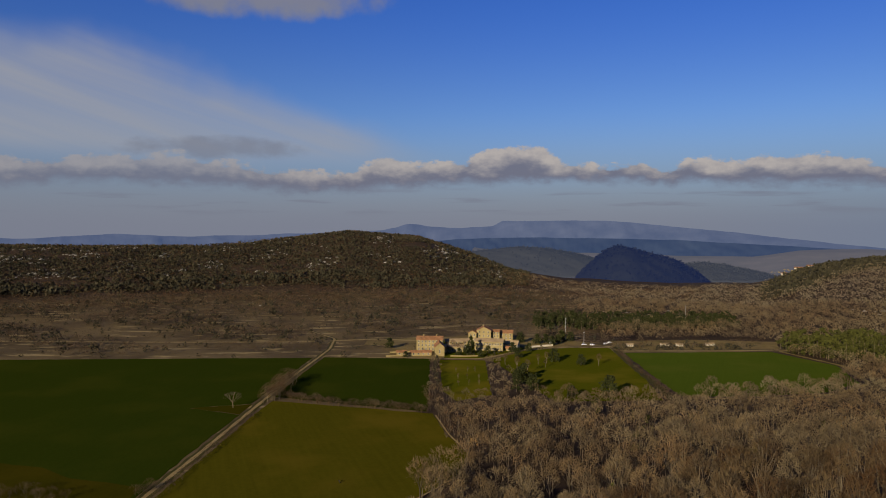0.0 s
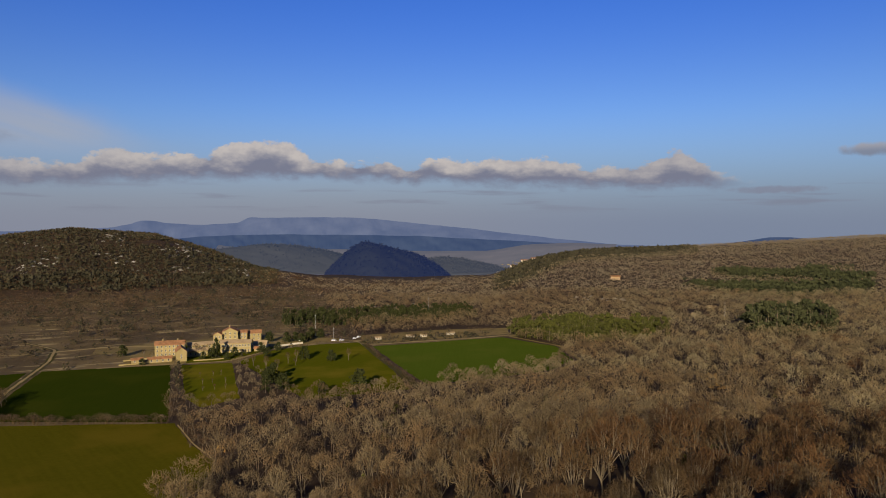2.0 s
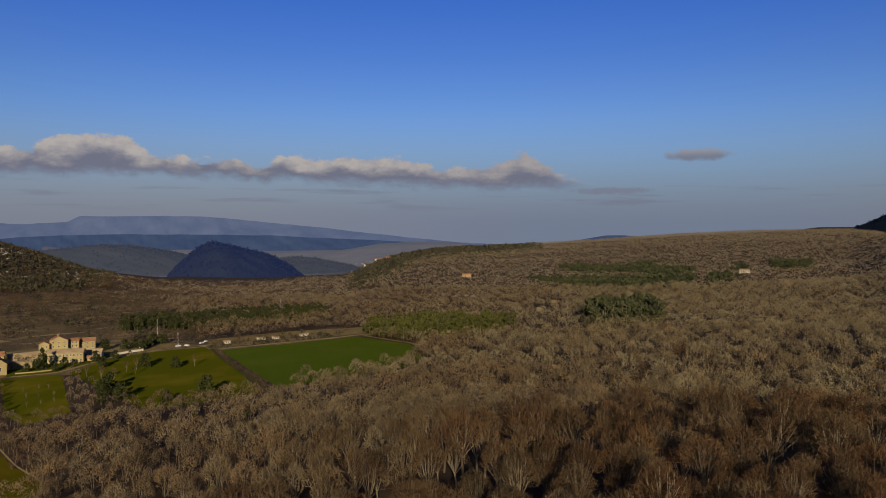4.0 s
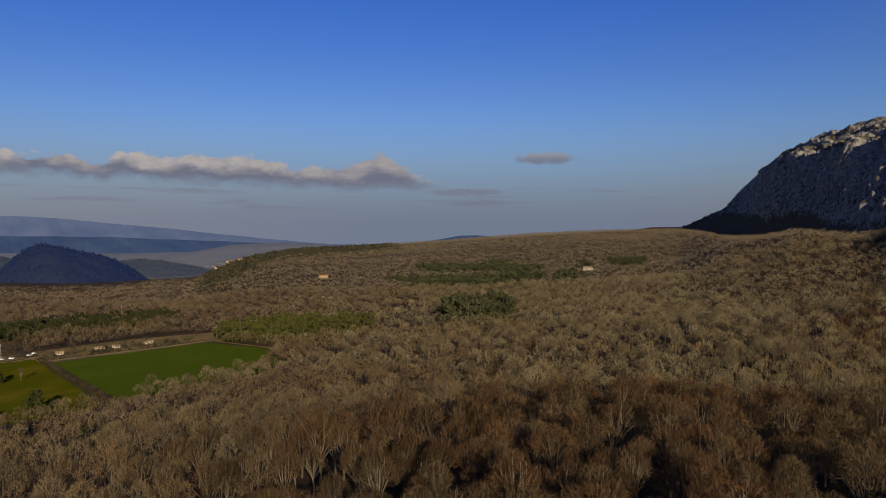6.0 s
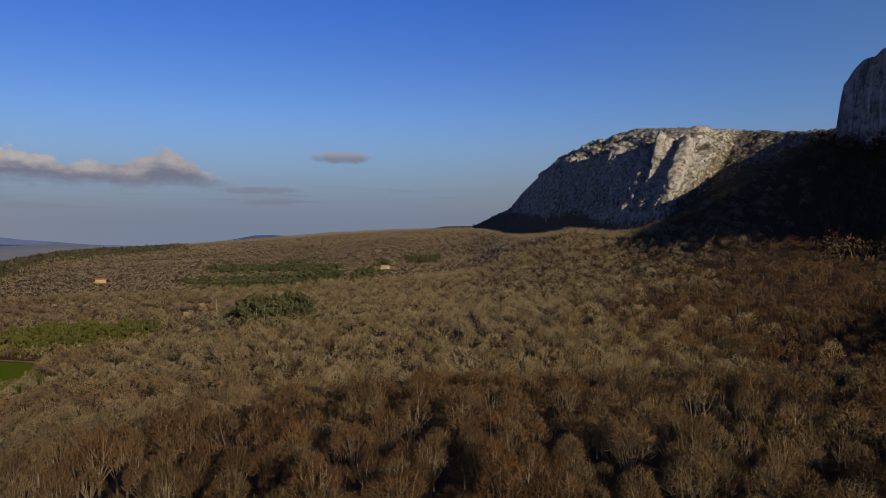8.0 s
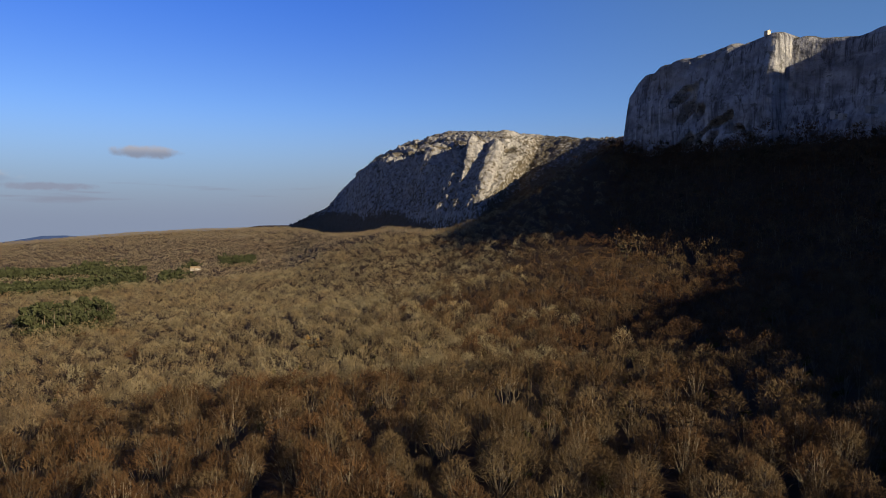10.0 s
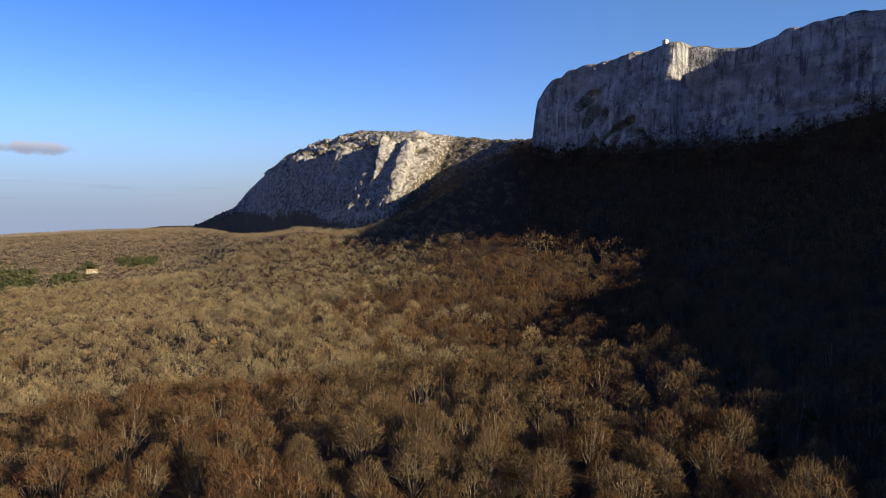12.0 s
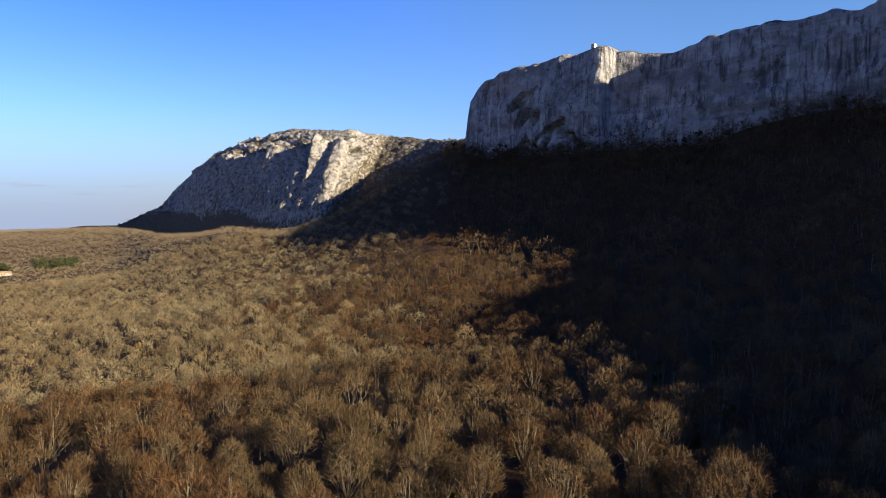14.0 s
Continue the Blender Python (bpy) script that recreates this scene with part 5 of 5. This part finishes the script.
hedge("avenue_hedge", "leafless thicket at the edge of the wood", [(-9, 445), (-6, 410), (0, 385), (4, 352), (12, 320)], 2.2, 3.2, 0.45, BUSH, [M_BARK, M_TWIG], 35)
hedge("road_bushes", "dark bushes along the country road", [(150, 592), (200, 592), (262, 594)], 2.2, 9.0, 0.75, ROUND, [M_BARK, M_SCRUB], 36)
hedge("hamlet_bushes", "dark bushes among the stones by the road", [(150, 602), (210, 603), (275, 605)], 5.0, 6.0, 0.65, ROUND, [M_BARK, M_SCRUB], 37)
hedge("hamlet_trees", "leafless trees among the small houses by the road", [(150, 606), (210, 606), (275, 608)], 6.0, 7.0, 0.6, BUSH, [M_BARK, M_TWIG], 43)
hedge("yard_bushes", "evergreen garden bushes among the stone buildings", [(-30, 575), (0, 575), (40, 575), (62, 590)], 3.5, 7.0, 0.55, ROUND, [M_BARK, M_SCRUB], 38)
hedge("golden_bushes", "oaks that keep their withered golden leaves", [(14, 330), (100, 265)], 3.0, 60.0, 0.7, [(ROUND[0][0], ROUND[0][1]), (ROUND[1][0], ROUND[1][1])], [M_BARK, M_GOLD], 39)
hedge("golden_oaks", "oaks that keep their withered golden leaves", [(193, 340), (284, 318), (293, 334), (398, 192), (404, 203), (57, 233)], 2.5, 400.0, 1.5, [(ROUND[2][0], ROUND[2][1])], [M_BARK, M_GOLD], 40)


def boulders(name, label, x, y, size, seed, flat=0.6):
    g = np.random.default_rng(seed)
    base = np.array([(1, 0, 0), (-1, 0, 0), (0, 1, 0), (0, -1, 0), (0, 0, 1), (0, 0, -0.6), (0.6, 0.6, 0.5), (-0.6, 0.5, 0.6), (0.5, -0.6, 0.6), (-0.6, -0.6, 0.4)])
    bm = bmesh.new()
    for p in base:
        bm.verts.new(p)
    bmesh.ops.convex_hull(bm, input=bm.verts)
    bmesh.ops.triangulate(bm, faces=bm.faces)
    bm.verts.index_update()
    v = np.array([w.co[:] for w in bm.verts])
    f = np.array([[w.index for w in q.verts] for q in bm.faces])
    bm.free()
    kinds = [((v * g.uniform(0.7, 1.3, v.shape) * np.array([1, 1, flat]), f),) for _ in range(5)]
    stuff_of(name, label, "rocks", kinds, x, y, size, [M_PALEROCK], seed, 0.0)


M_PALEROCK = mottled("pale_weathered_limestone", (0.20, 0.185, 0.16), (0.38, 0.355, 0.31), 0.05, 0.6, relief=0.2)
bx, by, baz, bd, bq = scatter(9.0, 1800, 51)
pick = (baz > -36) & (baz < 5.5) & (bd > 1330) & (bd < 1760) & (fbm(bx / 26, by / 18, 52, 4) + 0.18 * sstep(-12, 2, baz) + 0.2 * sstep(-22, -32, baz) > 0.37) & (bq < 0.7)
boulders("hill_rocks", "pale limestone outcrops on the scrubby hill", bx[pick], by[pick], 1.3 + 4.2 * (bq[pick] * 9 % 1) ** 2, 53)
pick = (bd < 1250) & (by > 640) & (by < 1250) & (baz > -36) & (baz < 24) & (fbm(bx / 90, by / 26, 55, 3) > 0.62) & (bq < 0.6) & free_of(bx, by)
far_pick = (bd > 850) & (bd < 1150) & (baz > 30) & (baz < 48) & (fbm(bx / 70, by / 40, 57, 3) > 0.62) & (bq < 0.4)
boulders("wood_stones", "pale stones in clearings of the brown wood", bx[far_pick], by[far_pick], 1.5 + 2.5 * (bq[far_pick] * 9 % 1), 56, 0.6)
boulders("plain_stones", "pale stone heaps on the dry plain", bx[pick], by[pick], 0.8 + 1.6 * (bq[pick] * 9 % 1), 54, 0.35)


# ---- buildings ----
def gable_roof(w, d, h, rise, over=0.5, thick=0.28):
    """Two sloping slabs over a box w by d, ridge along x."""
    bm = bmesh.new()
    x, y = w / 2 + over, d / 2 + over
    drop = rise * over / (d / 2)
    ring = [(-y, h - drop), (0, h + rise), (y, h - drop), (y, h - drop + thick), (0, h + rise + thick), (-y, h - drop + thick)]
    a = [bm.verts.new((-x, p, q)) for p, q in ring]
    b = [bm.verts.new((x, p, q)) for p, q in ring]
    for i in range(6):
        j = (i + 1) % 6
        bm.faces.new((a[i], a[j], b[j], b[i]))
    bm.faces.new((a[0], a[5], a[4], a[1]))
    bm.faces.new((a[1], a[4], a[3], a[2]))
    bm.faces.new((b[0], b[1], b[4], b[5]))
    bm.faces.new((b[1], b[2], b[3], b[4]))
    bmesh.ops.recalc_face_normals(bm, faces=bm.faces)
    return bm


def gable_body(w, d, h, rise):
    bm = bmesh.new()
    ring = [(-d / 2, -1.5), (d / 2, -1.5), (d / 2, h), (0, h + rise), (-d / 2, h)]
    a = [bm.verts.new((-w / 2, p, q)) for p, q in ring]
    b = [bm.verts.new((w / 2, p, q)) for p, q in ring]
    for i in range(5):
        j = (i + 1) % 5
        bm.faces.new((a[i], a[j], b[j], b[i]))
    bm.faces.new(a[::-1])
    bm.faces.new(b)
    bmesh.ops.recalc_face_normals(bm, faces=bm.faces)
    return bm


def house(name, label, x, y, turn, w, d, h, rise, cols, rows, wall=None, roof=None, ends=0, chimneys=0, group="", win=(1.0, 1.5)):
    """A house whose front faces -y before it is turned; ends: window columns on each gable."""
    top = new(name)
    tagged(top, label, "house", group)
    top.matrix_basis = pose(x, y, float(height(x, y)), 0, 0, turn)
    part("wall", gable_body(w, d, h, rise), wall or M_STONE, top)
    r = part("roof", gable_roof(w, d, h, rise), roof or M_TILE, top, "terracotta tiled roof" if roof is None else "")
    for k in range(chimneys):
        bm = bmesh.new()
        cx = (k + 0.5) / chimneys * w - w / 2
        box(bm, cx - 0.45, 0.6, h + rise * 0.3, cx + 0.45, 1.4, h + rise + 1.3)
        box(bm, cx - 0.55, 0.5, h + rise + 1.3, cx + 0.55, 1.5, h + rise + 1.5)
        part("chimney", bm, M_STONE, r)
    ww, wh = win

    def window(m):
        bm = bmesh.new()
        for q in ((-ww / 2 - 0.12, -0.06, -0.12, -ww / 2, 0.1, wh + 0.12), (ww / 2, -0.06, -0.12, ww / 2 + 0.12, 0.1, wh + 0.12), (-ww / 2, -0.06, wh, ww / 2, 0.1, wh + 0.12),
                  (-ww / 2 - 0.12, -0.14, -0.24, ww / 2 + 0.12, 0.1, -0.12), (-0.04, -0.05, 0, 0.04, 0.1, wh)):
            box(bm, *q)
        f = part("window", bm, M_PALE, top)
        f.matrix_basis = m
        bm = bmesh.new()
        box(bm, -ww / 2, -0.025, 0, ww / 2, 0.08, wh)
        part("pane", bm, M_DARK, f, "dark window pane")

    for i in range(rows):
        z = h * (i + 0.30) / rows
        for k in range(cols):
            window(pose((k + 0.5) / cols * (w - 1) - (w - 1) / 2, -d / 2, z))
        for side in (-1, 1):
            for k in range(ends):
                window(pose(side * w / 2, (k + 0.5) / ends * (d - 1) - (d - 1) / 2, z, 0, 0, 90 * side))
    return top


G = "stone buildings of the hostel"
house("hostel_wing", "ochre stone wing with red tiled roof and three storeys", -11, 598, -4, 22, 11, 9.2, 2.4, 7, 3, ends=2, chimneys=2, group=G)
house("chapel", "tall narrow stone chapel with a lit gable", -3, 574, 93, 14, 7.6, 7.6, 3.2, 3, 1, ends=1, group=G, win=(0.9, 3.2))
house("hostel_annex", "low stone outbuilding with terracotta roof", -18, 572, 4, 17, 6, 2.8, 1.2, 4, 1, group=G)
house("tool_shed", "low stone shed with an orange roof", -34, 574, 6, 8, 5, 2.6, 1.0, 2, 1, group=G)
house("hostel_link", "low stone range with a pale tiled roof", 9, 588, 8, 15, 7, 4.6, 1.5, 4, 1, roof=M_PALETILE, group=G)
house("hostel_hall", "stone hall with a pale tiled roof", 13, 606, 6, 22, 9, 6.2, 1.8, 6, 2, roof=M_PALETILE, group=G)
house("hostel_main_house", "long ochre stone building with two rows of windows", 39.5, 596, -12, 24, 11, 7.8, 2.0, 10, 2, roof=M_PALETILE, ends=2, group=G)
house("hostel_upper", "tall stone house with an orange gable roof", 38, 646, 82, 12, 13, 10.0, 3.2, 3, 3, ends=3, chimneys=1, group=G)
house("hostel_upper_wing", "stone upper wing beside the gabled house", 47.7, 648, -6, 9, 9, 8.2, 1.6, 3, 3, group=G)
house("hostel_turret", "small stone house with a hipped orange roof", 27.6, 642, 75, 7, 7.5, 8.0, 2.0, 2, 2, ends=2, group=G)
house("hostel_barn", "stone barn with a red tiled roof", 58.5, 652, -6, 12.5, 9, 6.5, 2.2, 3, 2, group=G)
house("gate_house", "pale stone cottage at the end of the drive", 59.5, 604, -20, 11, 8, 4.0, 2.6, 3, 1, wall=M_PALE, roof=M_PALETILE, ends=1, group=G)
house("garden_shed", "small pale garden shed beside the cottage", 56, 592.5, -20, 5, 4, 2.4, 1.2, 1, 1, group=G)
house("woodland_cottage", "orange stone cottage alone in the brown wood", 668, 992, -35, 15, 8, 4.6, 2.0, 4, 1, wall=mottled("orange_stone", (0.40, 0.26, 0.12), (0.52, 0.36, 0.18), 0.2, 1.5))
house("forest_house", "white forest house with a pale roof", 1005, 698, -52, 15, 8, 4.6, 1.8, 4, 1, wall=M_PALE, roof=M_PALETILE)
for hx, hy in ((497, 596), (560, 645)):
    house("clearing_hut", "small pale hut in a clearing of the wood", hx, hy, -42, 4.5, 3.6, 2.4, 0.9, 1, 1, wall=M_STONE, roof=M_PALETILE, group="huts in the clearing")
for k, (hx, hy, hw) in enumerate(((745, 1470, 22), (770, 1478, 14), (722, 1490, 12))):
    house("farmhouse", "small pale farmhouse at the edge of the wood", hx, hy, -25 + 14 * k, hw, 7, 5.5, 1.6, 3, 1, wall=M_PALE, group="scattered farmhouses")
for k in range(4):
    house("roadside_hut", "low pale hut beside the country road", 163 + 24 * k + 7 * math.sin(k * 2), 612 + 9 * math.sin(k * 3.1), 8 * math.sin(k), 5 + 2 * (k % 2), 3.5, 1.9, 0.6, 2, 1, wall=M_PALE, roof=M_PALETILE, group="huts by the road")


def garden_wall(name, label, pts, high, mat=None):
    top = new(name)
    tagged(top, label, "wall")
    for (ax, ay), (bx2, by2) in zip(pts[:-1], pts[1:]):
        long = math.hypot(bx2 - ax, by2 - ay)
        bm = box(bmesh.new(), 0, -0.22, -0.8, long - 0.01, 0.22, high)
        seg = part("wall_section", bm, mat or M_PALE, top)
        seg.matrix_basis = pose(ax, ay, float(height(ax, ay)), 0, 0, math.degrees(math.atan2(by2 - ay, bx2 - ax)))
        bm = box(bmesh.new(), 0, -0.32, high, long - 0.01, 0.32, high + 0.14)
        part("coping", bm, M_STONE, seg)
    return top


garden_wall("terrace_wall", "low pale stone terrace wall beside the wing", [(-46, 566), (-34, 567), (-26, 569)], 0.8, M_STONE)
garden_wall("terrace_wall", "broken pale stone wall above the terrace", [(-44, 582), (-36, 584), (-27, 585)], 1.1, M_STONE)
garden_wall("yard_wall", "pale stone wall before the courtyard trees", [(6, 566), (18, 565), (28, 566)], 0.8, M_STONE)
garden_wall("garden_wall", "pale stone wall along the drive", [(72, 604), (84, 610), (96, 614)], 1.7)


def parked_car(x, y, turn, label):
    top = new("parked_car")
    tagged(top, label, "car", "cars by the road")
    top.matrix_basis = pose(x, y, float(height(x, y)) + 0.05, 0, 0, turn)
    bm = bmesh.new()
    side = [(-2.1, 0.35), (2.1, 0.35), (2.15, 0.8), (1.2, 0.95), (0.6, 1.45), (-1.3, 1.48), (-1.9, 0.95), (-2.15, 0.85)]
    a = [bm.verts.new((p, -0.85, q)) for p, q in side]
    b = [bm.verts.new((p, 0.85, q)) for p, q in side]
    for i in range(8):
        bm.faces.new((a[i], a[(i + 1) % 8], b[(i + 1) % 8], b[i]))
    bm.faces.new(a)
    bm.faces.new(b[::-1])
    bmesh.ops.recalc_face_normals(bm, faces=bm.faces)
    body = part("body", bm, M_CAR, top)
    for s in (-1, 1):
        bm = box(bmesh.new(), -1.4, s * 0.86 - 0.01, 0.98, 0.75, s * 0.86 + 0.01, 1.36)
        part("side_window", bm, M_DARK, body, "dark car window")
        for wx in (-1.3, 1.3):
            bm = bmesh.new()
            bmesh.ops.create_cone(bm, cap_ends=True, segments=14, radius1=0.33, radius2=0.33, depth=0.22, matrix=Matrix.Translation((wx, s * 0.82, 0.33)) @ Matrix.Rotation(1.5708, 4, "X"))
            part("wheel", bm, M_TYRE, top, "black wheel")


for cx, cy, ct in ((124, 618, 10), (131, 617, -8), (144, 622, 30), (149, 628, 40), (97, 628, 5)):
    parked_car(cx, cy, ct, "white car parked on the gravel")


def mast(x, y, high, label):
    top = new("mast")
    tagged(top, label, "mast")
    top.matrix_basis = pose(x, y, float(height(x, y)))
    bm = bmesh.new()
    bmesh.ops.create_cone(bm, cap_ends=True, segments=8, radius1=0.16, radius2=0.08, depth=high + 1, matrix=Matrix.Translation((0, 0, high / 2 - 0.5)))
    part("pole", bm, M_METAL, top)
    part("crossarm", box(bmesh.new(), -0.6, -0.08, high - 1.4, 0.6, 0.08, high - 1.2), M_METAL, top)


mast(113, 648, 21, "tall pale mast beside the buildings")
mast(126, 628, 11, "pale lamp mast by the road")
mast(262, 760, 19, "pale pole above the plantation")
mast(505, 560, 16, "pale pole in the wood")


def on_mesh(name, x, y, reach=7.0):
    """The height of a mesh near a place."""
    me = bpy.data.objects[name].data
    v = np.empty(len(me.vertices) * 3, np.float32)
    me.vertices.foreach_get("co", v)
    v = v.reshape(-1, 3)
    near = v[np.hypot(v[:, 0] - x, v[:, 1] - y) < reach]
    return float(near[:, 2].max()) if len(near) else float(height(x, y))


def summit_things():
    x, y = 893, -142
    top = house("summit_chapel", "small stone chapel on the cliff's summit", x, y, 30, 6, 4.5, 3.2, 1.0, 1, 1, wall=M_PALE, roof=M_PALEROCK)
    top.location.z = on_mesh("cliff", x, y) - 0.5
    for k, (px, py, pz, pw) in enumerate(((829, -206, 212, 8), (834, -199, 214, 6), (812, -228, 216, 12))):
        h = house("grotto_house", "small stone house built against the cliff", px, py, -55, pw * 0.8, 6, 4.5 + 1.5 * (k % 2), 1.0, 3, 1, wall=M_PALEROCK, roof=M_PALEROCK, group="houses under the cliff")
        h.location.z = pz
    bm = box(bmesh.new(), -14, -4, -8, 14, 4, 1)
    box(bm, -6, -3, 1, 2, 3, 3.2)
    st = part("summit_station", bm, M_STONE)
    tagged(st, "low pale radar station on the mountain top", "building")
    st.matrix_basis = pose(2516, 655, on_mesh("rock_massif", 2516, 655, 12) + 1, 0, 0, 20)


summit_things()


# ---- far village ----
def village():
    g = np.random.default_rng(77)
    n = 130
    x, y = 1235 + g.normal(0, 130, n), 2990 + g.normal(0, 110, n)
    bm = gable_body(12, 9, 5, 2.5)
    bmesh.ops.triangulate(bm, faces=bm.faces)
    bm.verts.index_update()
    kinds = [((np.array([v.co[:] for v in bm.verts]), np.array([[v.index for v in f.verts] for f in bm.faces])),)]
    bm.free()
    stuff_of("far_village", "pale houses of a far village in the valley", "village", kinds, x, y, g.uniform(0.35, 0.75, n), [M_STONE], 78, -1.0)


village()
